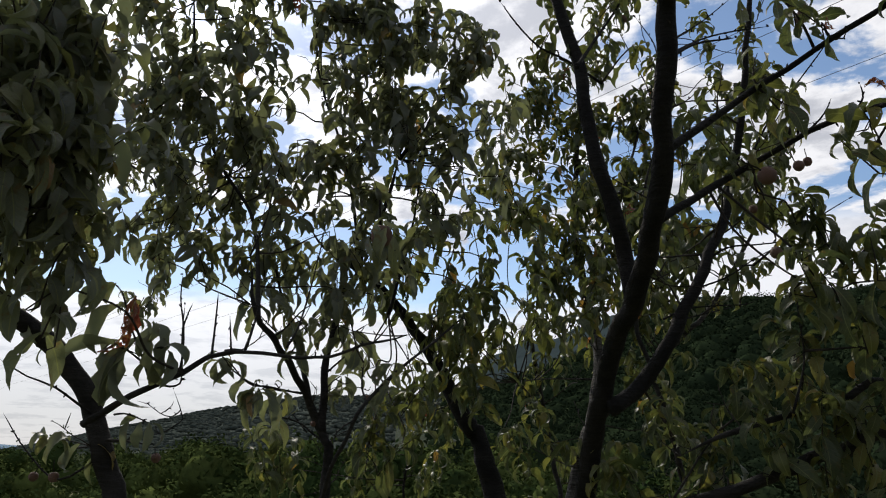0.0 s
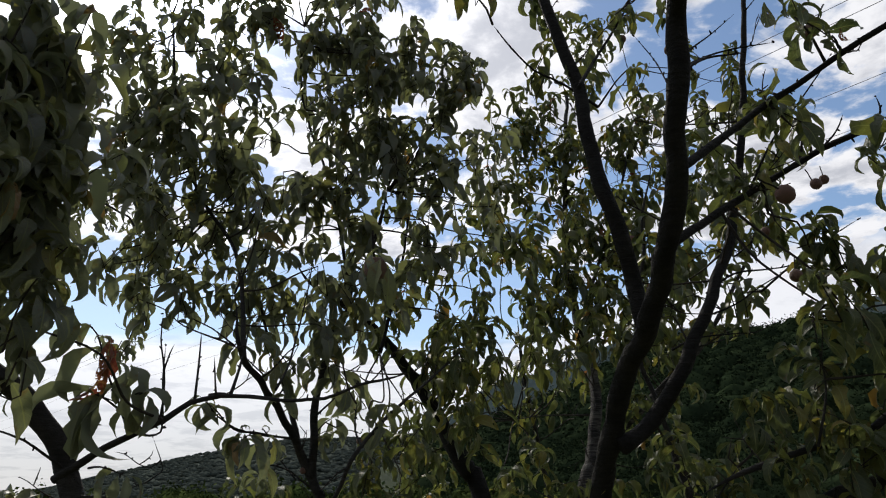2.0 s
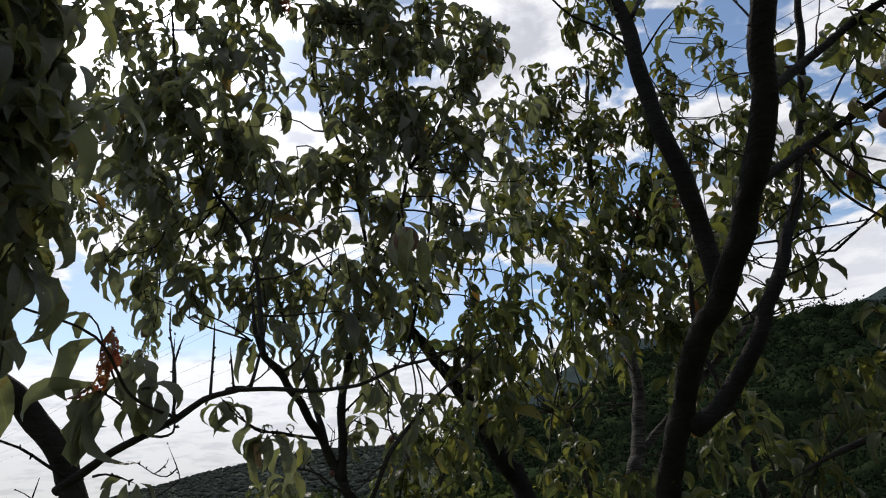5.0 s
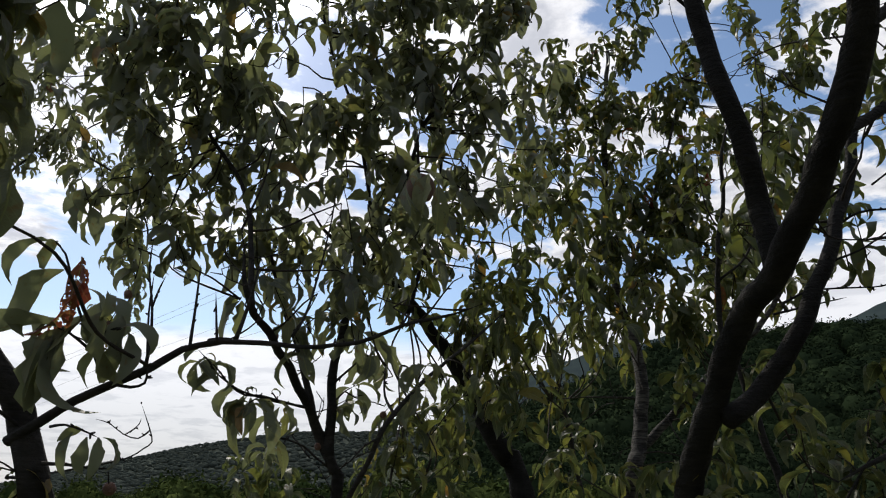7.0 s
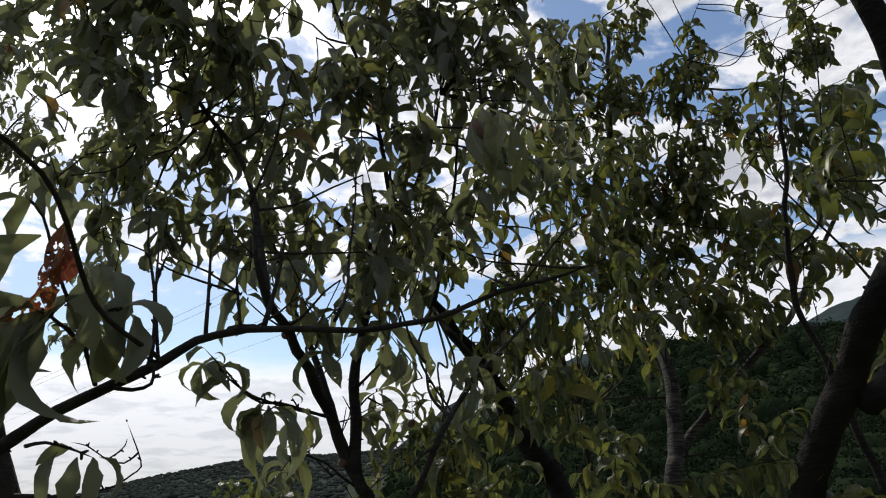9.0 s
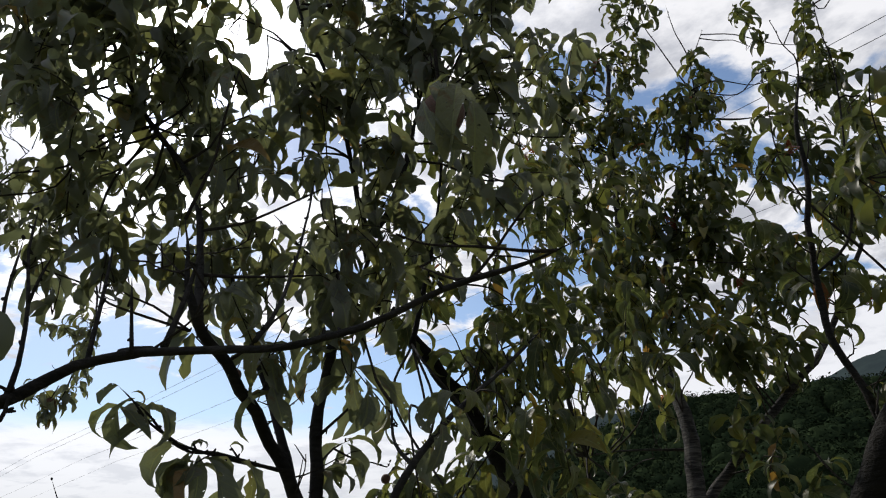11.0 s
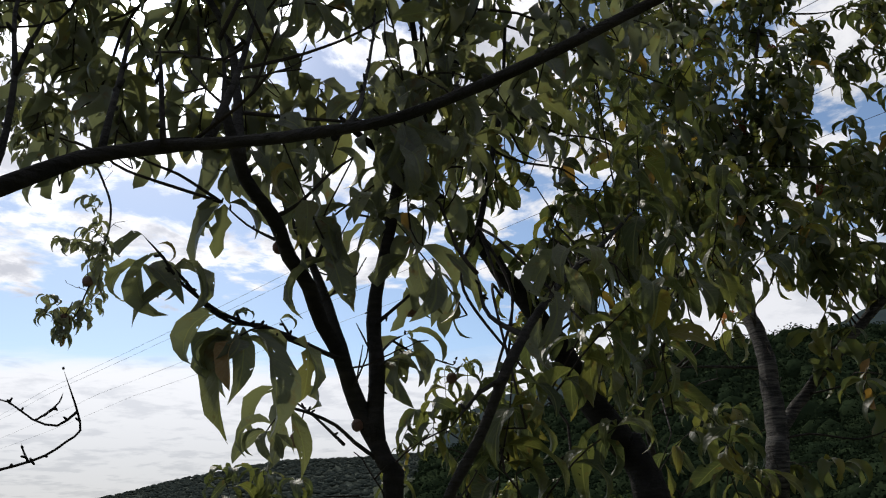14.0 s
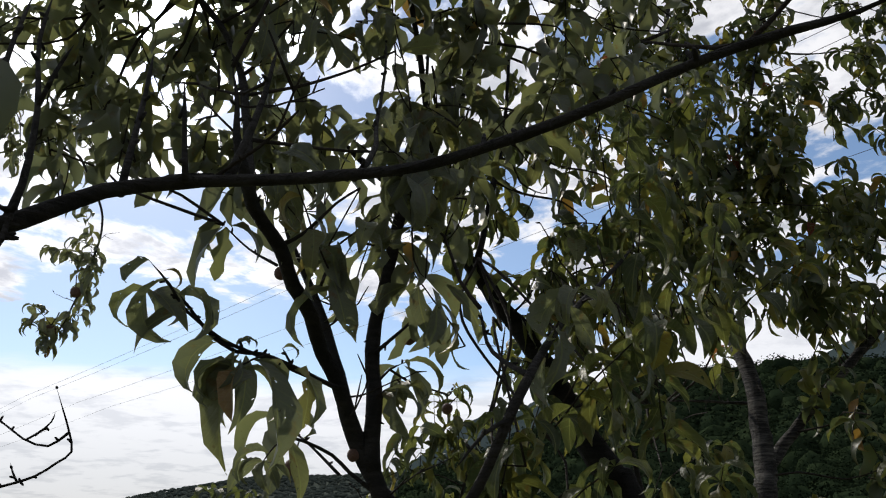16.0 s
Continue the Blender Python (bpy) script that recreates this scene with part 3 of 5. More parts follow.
# ---- the trees, one by one ----
left_tree = Tree((-0.65, 2.21), "leaning peach tree with a long level branch and dark drooping leaves", BARK, 11, 0.110)
left_tree.limb("trunk", 0.0497, 0.0258, [(-0.653, 2.210, -0.050), (-0.694, 2.186, 0.750), (-0.895, 2.150, 1.429), (-0.941, 2.150, 1.554), (-0.987, 2.138, 1.681), (-1.028, 2.126, 1.776), (-1.106, 2.066, 1.902), (-1.164, 1.970, 1.973), (-1.211, 1.850, 2.017), (-1.262, 1.670, 2.075), (-1.286, 1.500, 2.168)], shoots=6)
left_tree.limb("limb", 0.0132, 0.0030, [(-1.022, 2.120, 1.684), (-0.959, 2.100, 1.715), (-0.863, 2.080, 1.770), (-0.774, 2.080, 1.806), (-0.710, 2.100, 1.842), (-0.660, 2.140, 1.890), (-0.568, 2.170, 1.917), (-0.611, 2.170, 1.916), (-0.489, 2.150, 1.905), (-0.372, 2.100, 1.886), (-0.296, 2.050, 1.878), (-0.231, 2.000, 1.874), (-0.132, 1.970, 1.904), (-0.074, 1.940, 1.910), (-0.029, 1.930, 1.917), (0.026, 1.900, 1.926)], taper=0.6)
left_tree.limb("twig", 0.0035, 0.0020, [(-0.586, 2.150, 1.905), (-0.593, 2.150, 1.957), (-0.602, 2.150, 2.027)])
left_tree.limb("twig", 0.0030, 0.0015, [(-0.659, 1.970, 1.825), (-0.682, 1.994, 1.937), (-0.700, 2.030, 2.039)])
left_tree.limb("twig", 0.0060, 0.0020, [(-0.552, 2.174, 1.919), (-0.543, 2.186, 1.966), (-0.535, 2.210, 2.041), (-0.531, 2.234, 2.133)])
left_tree.limb("twig", 0.0041, 0.0020, [(-0.425, 2.198, 1.931), (-0.413, 2.270, 2.005), (-0.432, 2.450, 2.158), (-0.436, 2.570, 2.332), (-0.448, 2.690, 2.499)])
left_tree.limb("twig", 0.0050, 0.0020, [(-0.989, 2.126, 1.707), (-1.070, 2.030, 1.786), (-1.125, 1.970, 1.814), (-1.177, 1.910, 1.856)])
left_tree.limb("twig", 0.0040, 0.0015, [(-0.954, 2.150, 1.605), (-1.054, 2.090, 1.523), (-1.171, 2.090, 1.606), (-1.267, 2.090, 1.717)])
left_tree.crown(0.10, 0.23, [
    (-0.74, 1.25, 2.49, 0.14, 0.08, 12), (-0.74, 1.22, 2.32, 0.11, 0.09, 13),
    (-0.70, 1.30, 2.39, 0.07, 0.12, 8), (-0.74, 1.30, 2.19, 0.10, 0.09, 13),
    (-0.70, 1.15, 2.25, 0.07, 0.16, 7), (-0.70, 1.40, 2.32, 0.03, 0.11, 3),
])
left_tree.crown(0.15, 0.23, [
    (-0.84, 1.40, 2.07, 0.08, 0.08, 7), (-0.66, 1.35, 1.96, 0.04, 0.05, 2),
])
left_tree.put_leaf((-0.802, 1.910, 2.040), 0.2, -1.35, 1.45, True)
left_tree.put_leaf((-0.805, 1.910, 1.979), -1.4, -1.3, 0.75, True)
left_tree.put_leaf((-0.802, 1.922, 2.041), 2.6, -1.3, 1.4, True)
left_tree.put_leaf((-0.627, 1.420, 1.995), 1.7, -1.35, 1.20, False)
left_tree.put_leaf((-0.675, 1.400, 2.049), -1.3, -1.2, 1.05, False)
left_tree.put_leaf((-0.696, 1.380, 1.928), 1.2, -1.25, 1.05, False)
left_tree.fruit((-1.135, 2.090, 1.531), 0.014)
left_tree.fruit((-1.072, 2.090, 1.530), 0.015)
left_tree.fruit((-0.822, 2.210, 1.587), 0.015)
left_tree.limb("twig", 0.0042, 0.0020, [(-0.805, 2.080, 1.808), (-0.786, 2.000, 1.845), (-0.782, 1.950, 1.883), (-0.797, 1.930, 1.927), (-0.823, 1.930, 1.988), (-0.847, 1.930, 2.052), (-0.874, 1.920, 2.083)], bare=0)
left_tree.limb("twig", 0.0034, 0.0018, [(-0.779, 1.960, 1.866), (-0.734, 1.930, 1.886), (-0.700, 1.920, 1.890)], bare=0)
left_tree.limb("twig", 0.0034, 0.0018, [(-0.788, 1.970, 1.859), (-0.804, 1.920, 1.881), (-0.821, 1.900, 1.889)], bare=0)
left_tree.limb("twig", 0.0040, 0.0020, [(-0.789, 2.080, 1.804), (-0.737, 2.070, 1.794), (-0.707, 2.070, 1.803), (-0.709, 2.080, 1.828), (-0.705, 2.080, 1.843)], bare=0)
left_tree.limb("twig", 0.0045, 0.0020, [(-0.729, 2.100, 1.827), (-0.730, 2.120, 1.890), (-0.747, 2.140, 1.986), (-0.776, 2.160, 2.089), (-0.787, 2.180, 2.173)], bare=0)
left_tree.limb("twig", 0.0030, 0.0015, [(-0.747, 2.140, 1.992), (-0.737, 2.140, 2.032), (-0.723, 2.140, 2.068)], bare=0)
left_tree.limb("twig", 0.0045, 0.0020, [(-0.649, 2.150, 1.891), (-0.657, 2.170, 1.962), (-0.668, 2.200, 2.037), (-0.680, 2.230, 2.123)], bare=0)
left_tree.limb("twig", 0.0035, 0.0015, [(-0.895, 2.060, 1.711), (-0.852, 2.040, 1.713), (-0.806, 2.030, 1.701), (-0.765, 2.020, 1.685)], bare=0)
left_tree.limb("twig", 0.0045, 0.0015, [(-0.935, 2.120, 1.639), (-0.873, 2.120, 1.635), (-0.821, 2.120, 1.628), (-0.775, 2.120, 1.629)], bare=0)
left_tree.put_leaf((-0.866, 1.900, 2.070), 3.00, 0.25, 1.43, False)
left_tree.put_leaf((-0.868, 1.920, 2.078), 2.40, 0.50, 0.90, False)
left_tree.put_leaf((-0.845, 1.930, 2.018), 3.30, -0.35, 1.38, False)
left_tree.put_leaf((-0.700, 1.920, 1.890), -0.10, 0.40, 1.20, False)
left_tree.put_leaf((-0.704, 1.930, 1.871), -1.30, -1.00, 1.21, False)
left_tree.put_leaf((-0.692, 1.930, 1.885), -0.60, -0.80, 1.10, False)
left_tree.put_leaf((-0.821, 1.900, 1.889), 3.00, 0.40, 1.59, False)
left_tree.put_leaf((-0.814, 1.920, 1.881), -2.20, -1.10, 1.65, False)
left_tree.put_leaf((-0.824, 1.920, 1.887), -1.20, -1.15, 1.43, False)
left_tree.put_leaf((-0.739, 1.950, 1.852), 2.80, 0.10, 1.10, False)
left_tree.put_leaf((-0.767, 1.950, 1.952), -1.50, -0.90, 0.90, False)
left_tree.put_leaf((-0.748, 1.970, 1.968), -0.40, -0.50, 0.85, False)
left_tree.put_leaf((-0.779, 1.950, 1.932), -2.40, -0.90, 0.90, False)
left_tree.put_leaf((-0.806, 1.950, 1.984), 0.30, -0.20, 0.80, False)
left_tree.put_leaf((-0.794, 2.030, 1.687), -1.70, -1.20, 0.85, False)
left_tree.put_leaf((-0.765, 2.020, 1.685), -0.80, -1.00, 0.90, False)
left_tree.put_leaf((-0.825, 2.030, 1.697), -2.30, -1.10, 0.80, False)
left_tree.put_leaf((-0.755, 2.020, 1.685), 0.20, -0.30, 0.95, False)
left_tree.put_leaf((-0.806, 2.030, 1.701), 2.60, 0.20, 0.70, False)
left_tree.limb("twig", 0.0045, 0.0018, [(-1.323, 2.600, 1.620), (-1.352, 2.800, 1.632), (-1.359, 3.000, 1.656), (-1.228, 3.000, 1.679), (-1.164, 3.000, 1.697), (-1.124, 3.000, 1.723), (-1.097, 3.000, 1.745), (-1.110, 3.000, 1.784), (-1.129, 3.000, 1.824), (-1.153, 3.000, 1.873)], bare=0)
left_tree.limb("twig", 0.0030, 0.0014, [(-1.110, 3.000, 1.783), (-1.148, 3.000, 1.756), (-1.202, 3.000, 1.771), (-1.257, 3.000, 1.809), (-1.307, 3.000, 1.821)], bare=0)
left_tree.limb("twig", 0.0026, 0.0013, [(-1.196, 3.000, 1.769), (-1.171, 3.000, 1.785), (-1.151, 3.000, 1.804), (-1.146, 3.000, 1.824)], bare=0)
left_tree.limb("twig", 0.0026, 0.0013, [(-1.196, 3.000, 1.686), (-1.209, 3.000, 1.705), (-1.218, 3.000, 1.724)], bare=0)
left_tree.put_leaf((-0.804, 1.930, 1.899), -2.00, -0.80, 1.35, False)
left_tree.put_leaf((-0.752, 1.940, 1.963), -0.60, 0.20, 1.20, False)
left_tree.put_leaf((-0.745, 1.940, 1.940), -1.40, -0.90, 1.65, False)
left_tree.put_leaf((-0.834, 1.920, 1.911), 3.00, -0.20, 1.65, False)
left_tree.put_leaf((-0.717, 1.950, 1.923), -1.20, -0.90, 1.05, False)
left_tree.put_leaf((-0.847, 1.920, 1.885), -1.50, -1.00, 1.35, False)
left_tree.finish()

slender_tree = Tree((-0.49, 2.99), "slender forked peach tree with dense grey-green hanging leaves", BARK, 12, 0.118)
slender_tree.limb("trunk", 0.0489, 0.0073, [(-0.488, 2.989, -0.050), (-0.475, 2.976, 0.800), (-0.457, 2.989, 1.555), (-0.477, 2.989, 1.655), (-0.512, 2.989, 1.752), (-0.543, 2.936, 1.822), (-0.570, 2.857, 1.905), (-0.591, 2.764, 1.976), (-0.609, 2.698, 2.017), (-0.629, 2.619, 2.057), (-0.643, 2.540, 2.100), (-0.660, 2.514, 2.185), (-0.697, 2.540, 2.334)])
slender_tree.limb("limb", 0.0134, 0.0049, [(-0.537, 2.936, 1.811), (-0.555, 2.962, 1.884), (-0.603, 2.989, 2.013), (-0.652, 3.042, 2.122), (-0.720, 3.068, 2.274), (-0.776, 3.068, 2.470)])
slender_tree.limb("limb", 0.0188, 0.0071, [(-0.489, 2.989, 1.697), (-0.489, 2.989, 1.757), (-0.485, 3.002, 1.845), (-0.495, 3.015, 1.944), (-0.476, 3.015, 2.084), (-0.442, 3.015, 2.259), (-0.413, 3.015, 2.448), (-0.306, 3.015, 2.556), (-0.252, 3.015, 2.712), (-0.199, 3.015, 2.932)])
slender_tree.limb("twig", 0.0079, 0.0034, [(-0.436, 3.015, 2.287), (-0.367, 3.068, 2.442), (-0.384, 3.094, 2.644), (-0.379, 3.121, 2.869)])
slender_tree.limb("limb", 0.0108, 0.0042, [(-0.481, 2.962, 1.000), (-0.467, 2.883, 1.073), (-0.418, 2.698, 1.358), (-0.340, 2.540, 1.557), (-0.279, 2.500, 1.658), (-0.241, 2.474, 1.735), (-0.215, 2.514, 1.788), (-0.177, 2.606, 1.854), (-0.112, 2.738, 1.946), (-0.005, 2.936, 2.073), (0.122, 3.134, 2.230)], shoots=2, reach=0.18)
slender_tree.limb("twig", 0.0049, 0.0025, [(-0.214, 2.514, 1.781), (-0.250, 2.606, 1.829), (-0.267, 2.672, 1.872), (-0.274, 2.738, 1.952)])
slender_tree.limb("twig", 0.0037, 0.0018, [(-0.251, 2.474, 1.716), (-0.285, 2.461, 1.696), (-0.321, 2.434, 1.653)])
slender_tree.limb("twig", 0.0049, 0.0024, [(-0.553, 2.870, 1.843), (-0.586, 2.738, 1.845), (-0.628, 2.646, 1.852), (-0.665, 2.619, 1.850), (-0.703, 2.593, 1.875), (-0.738, 2.580, 1.917), (-0.772, 2.566, 1.950)])
slender_tree.limb("twig", 0.0049, 0.0024, [(-0.482, 2.989, 1.658), (-0.529, 2.962, 1.695), (-0.559, 2.936, 1.725), (-0.602, 2.883, 1.744), (-0.632, 2.830, 1.748)])
slender_tree.limb("twig", 0.0049, 0.0024, [(-0.486, 2.989, 1.937), (-0.436, 3.068, 2.009), (-0.404, 3.134, 2.062)])
slender_tree.shoot((-0.619, 2.646, 1.851), (-0.662, -0.710, -0.239), 0.07, bare=0.2, dense=0.9, droop=0.2)
slender_tree.shoot((-0.728, 2.580, 1.908), (-0.675, -0.134, 0.726), 0.07, bare=0.2, dense=0.5, droop=0.6)
slender_tree.shoot((-0.480, 2.962, 1.838), (0.513, 0.396, 0.761), 0.10, bare=0.4, dense=0.9, droop=0.9)
slender_tree.shoot((-0.621, 2.830, 1.743), (-0.351, -0.909, -0.224), 0.08, bare=0.2, dense=1.0, droop=0.9)
slender_tree.crown(0.20, 0.29, [
    (-0.55, 2.80, 2.09, 0.06, 0.05, 1),
])
slender_tree.crown(0.19, 0.29, [
    (-0.38, 3.13, 2.08, 0.05, 0.06, 1),
])
slender_tree.fruit((-0.443, 3.332, 2.065), 0.024)
slender_tree.fruit((-0.341, 3.200, 1.854), 0.013)
slender_tree.limb("limb", 0.0099, 0.0044, [(-0.643, 2.540, 2.100), (-0.791, 2.804, 2.564), (-0.962, 2.804, 2.832), (-1.088, 2.804, 3.111), (-1.140, 2.804, 3.401), (-1.188, 2.804, 3.796)], shoots=6)
slender_tree.limb("limb", 0.0087, 0.0033, [(-0.367, 3.068, 2.442), (-0.428, 2.936, 2.873), (-0.547, 2.936, 3.221), (-0.598, 2.936, 3.462), (-0.597, 2.936, 3.774)], shoots=3)
slender_tree.fruit((-0.121, 2.150, 2.285), 0.036)
slender_tree.crown(0.16, 0.24, [
    (-1.28, 2.70, 3.26, 0.09, 0.12, 4), (-1.18, 2.70, 3.04, 0.12, 0.09, 4),
    (-0.99, 2.70, 3.11, 0.12, 0.11, 4), (-0.81, 2.70, 3.32, 0.10, 0.12, 5),
    (-0.84, 2.70, 3.05, 0.10, 0.09, 3), (-0.67, 2.70, 3.09, 0.07, 0.09, 2),
    (-1.41, 2.80, 3.68, 0.09, 0.10, 3), (-1.18, 2.80, 3.55, 0.06, 0.08, 1),
    (-1.09, 2.85, 3.76, 0.09, 0.11, 4), (-0.89, 2.85, 3.69, 0.11, 0.13, 5),
    (-0.76, 2.85, 3.81, 0.09, 0.13, 4), (-1.17, 2.85, 4.06, 0.14, 0.11, 6),
    (-0.87, 2.85, 4.11, 0.14, 0.11, 6), (-0.53, 2.95, 3.52, 0.10, 0.12, 4),
])
slender_tree.crown(0.16, 0.24, [
    (-0.38, 2.95, 3.73, 0.13, 0.17, 6), (-0.26, 2.95, 3.44, 0.12, 0.15, 5),
    (-0.39, 2.95, 3.25, 0.10, 0.09, 3), (-0.21, 2.95, 3.14, 0.10, 0.11, 4),
    (-0.54, 2.95, 3.83, 0.10, 0.11, 4), (-0.44, 2.95, 4.16, 0.14, 0.14, 7),
    (-0.67, 2.95, 4.15, 0.12, 0.11, 4), (-0.22, 2.95, 4.01, 0.11, 0.11, 4),
    (-0.33, 2.95, 4.44, 0.17, 0.12, 7), (-0.06, 3.05, 3.62, 0.08, 0.13, 4),
    (0.02, 3.05, 3.33, 0.11, 0.11, 2), (0.16, 3.05, 3.54, 0.10, 0.10, 3),
    (0.03, 3.05, 3.07, 0.12, 0.11, 2), (0.17, 3.05, 3.12, 0.08, 0.11, 2),
])
slender_tree.crown(0.16, 0.24, [
    (-1.30, 2.75, 3.04, 0.09, 0.08, 4), (-1.06, 2.60, 2.80, 0.09, 0.10, 3),
    (-0.96, 2.70, 2.98, 0.09, 0.08, 3), (-0.95, 3.05, 3.03, 0.09, 0.09, 3),
    (-0.59, 2.50, 2.72, 0.04, 0.05, 1), (-0.53, 2.50, 2.81, 0.03, 0.03, 1),
    (-0.69, 3.05, 2.91, 0.06, 0.06, 1), (-0.79, 3.05, 2.93, 0.05, 0.05, 1),
    (-1.38, 2.75, 2.82, 0.07, 0.05, 1), (-1.26, 2.70, 2.54, 0.05, 0.04, 1),
    (-1.50, 2.80, 3.09, 0.07, 0.07, 2),
])
slender_tree.crown(0.16, 0.18, [
    (-1.13, 3.05, 2.85, 0.11, 0.08, 3), (-1.28, 3.05, 2.76, 0.08, 0.06, 3),
    (-0.93, 3.05, 2.79, 0.08, 0.08, 5), (-0.81, 3.05, 2.69, 0.06, 0.05, 2),
    (-1.07, 3.05, 2.64, 0.09, 0.06, 2), (-0.89, 3.05, 2.50, 0.08, 0.05, 2),
    (-0.73, 3.05, 2.48, 0.09, 0.07, 2), (-0.62, 3.05, 2.44, 0.08, 0.08, 3),
])
slender_tree.crown(0.16, 0.24, [
    (-0.44, 2.80, 2.90, 0.07, 0.09, 3), (-0.34, 2.80, 2.96, 0.08, 0.09, 2),
    (-0.48, 2.80, 2.70, 0.06, 0.04, 1), (-0.31, 2.90, 2.79, 0.07, 0.07, 2),
    (-0.15, 2.90, 3.09, 0.09, 0.09, 2), (-0.04, 3.00, 2.99, 0.08, 0.09, 2),
    (0.11, 3.00, 3.15, 0.10, 0.11, 2), (0.11, 3.00, 2.92, 0.10, 0.09, 2),
    (0.28, 3.10, 3.16, 0.09, 0.10, 1), (0.30, 3.20, 2.96, 0.09, 0.10, 2),
    (-0.05, 3.00, 2.80, 0.07, 0.05, 2), (0.05, 3.00, 2.67, 0.08, 0.05, 2),
    (-0.18, 2.90, 2.49, 0.07, 0.05, 2), (-0.36, 2.80, 2.54, 0.05, 0.05, 1),
])
slender_tree.crown(0.16, 0.24, [
    (-0.43, 2.70, 2.50, 0.05, 0.04, 1), (-0.43, 2.70, 2.28, 0.07, 0.06, 1),
    (-0.32, 2.90, 2.37, 0.08, 0.07, 2), (-0.49, 2.70, 2.20, 0.06, 0.05, 1),
    (-0.37, 2.80, 2.16, 0.06, 0.04, 1),
])
slender_tree.crown(0.16, 0.24, [
    (-0.61, 3.05, 2.21, 0.05, 0.03, 1),
])
slender_tree.limb("twig", 0.0045, 0.0020, [(-0.540, 2.920, 1.847), (-0.575, 2.820, 1.846), (-0.595, 2.720, 1.842), (-0.626, 2.650, 1.846), (-0.655, 2.620, 1.854), (-0.685, 2.600, 1.866), (-0.729, 2.560, 1.900), (-0.748, 2.530, 1.932), (-0.770, 2.500, 1.959)], bare=0)
slender_tree.limb("twig", 0.0030, 0.0016, [(-0.595, 2.720, 1.842), (-0.601, 2.700, 1.857), (-0.607, 2.680, 1.871)], bare=0)
slender_tree.put_leaf((-0.672, 2.600, 1.861), 3.00, 0.25, 1.20, False)
slender_tree.put_leaf((-0.665, 2.610, 1.848), -1.90, -1.20, 1.35, False)
slender_tree.put_leaf((-0.658, 2.620, 1.848), -2.40, -1.05, 1.00, False)
slender_tree.put_leaf((-0.649, 2.620, 1.843), -1.00, -1.20, 0.90, False)
slender_tree.put_leaf((-0.633, 2.630, 1.838), -0.50, -0.75, 1.25, False)
slender_tree.put_leaf((-0.660, 2.620, 1.861), 0.80, 1.10, 0.34, False)
slender_tree.put_leaf((-0.646, 2.620, 1.859), 2.20, 1.10, 0.34, False)
slender_tree.put_leaf((-0.730, 2.550, 1.935), 0.10, -0.30, 1.10, False)
slender_tree.put_leaf((-0.749, 2.530, 1.942), 3.10, -0.15, 0.95, False)
slender_tree.put_leaf((-0.770, 2.500, 1.959), 2.60, 0.50, 0.55, False)
slender_tree.put_leaf((-0.755, 2.520, 1.950), 0.60, 0.60, 0.50, False)
slender_tree.put_leaf((-0.607, 2.680, 1.868), 0.40, 0.80, 0.40, False)
slender_tree.put_leaf((-0.595, 2.720, 1.842), -0.40, -0.40, 0.90, False)
slender_tree.put_leaf((-0.578, 2.760, 1.838), -1.20, -0.90, 1.00, False)
slender_tree.limb("twig", 0.0035, 0.0018, [(-0.492, 3.050, 1.883), (-0.467, 3.100, 1.925), (-0.443, 3.150, 1.949)], bare=0)
slender_tree.put_leaf((-0.443, 3.150, 1.949), 0.10, 0.45, 1.20, False)
slender_tree.put_leaf((-0.439, 3.150, 1.945), -0.70, -0.70, 1.15, False)
slender_tree.put_leaf((-0.452, 3.150, 1.942), -1.60, -1.20, 0.85, False)
slender_tree.put_leaf((-0.461, 3.150, 1.945), 2.80, -0.10, 0.90, False)
slender_tree.put_leaf((-0.439, 3.150, 1.955), 1.50, 1.00, 0.40, False)
slender_tree.put_leaf((-0.433, 3.100, 2.048), -1.40, -1.20, 1.00, False)
slender_tree.put_leaf((-0.399, 3.000, 2.095), -1.50, -1.20, 1.20, False)
slender_tree.put_leaf((-0.368, 3.000, 2.081), -1.00, -1.10, 1.20, False)
slender_tree.put_leaf((-0.337, 3.000, 2.087), -0.40, -0.70, 1.10, False)
slender_tree.put_leaf((-0.424, 3.000, 2.089), 2.90, -0.20, 0.90, False)
slender_tree.limb("twig", 0.0035, 0.0018, [(-0.686, 2.900, 2.102), (-0.773, 2.980, 2.173), (-0.842, 3.000, 2.241)], bare=0)
slender_tree.put_leaf((-0.842, 3.000, 2.241), 3.00, 0.35, 1.10, False)
slender_tree.put_leaf((-0.842, 3.000, 2.235), -2.20, -0.90, 1.15, False)
slender_tree.put_leaf((-0.835, 3.000, 2.235), -1.30, -1.20, 1.20, False)
slender_tree.put_leaf((-0.823, 3.000, 2.238), -0.20, -0.20, 1.00, False)
slender_tree.put_leaf((-0.849, 3.000, 2.245), 2.30, 0.40, 0.90, False)
slender_tree.limb("twig", 0.0035, 0.0016, [(-0.555, 3.000, 1.695), (-0.605, 3.050, 1.739), (-0.647, 3.100, 1.774), (-0.690, 3.150, 1.805), (-0.724, 3.150, 1.837)], bare=0)
slender_tree.put_leaf((-0.724, 3.150, 1.833), 3.00, 0.20, 1.10, False)
slender_tree.put_leaf((-0.711, 3.150, 1.828), -2.20, -0.90, 1.00, False)
slender_tree.put_leaf((-0.685, 3.150, 1.824), -0.20, 0.10, 1.10, False)
slender_tree.put_leaf((-0.696, 3.100, 1.872), -1.90, -1.00, 1.20, False)
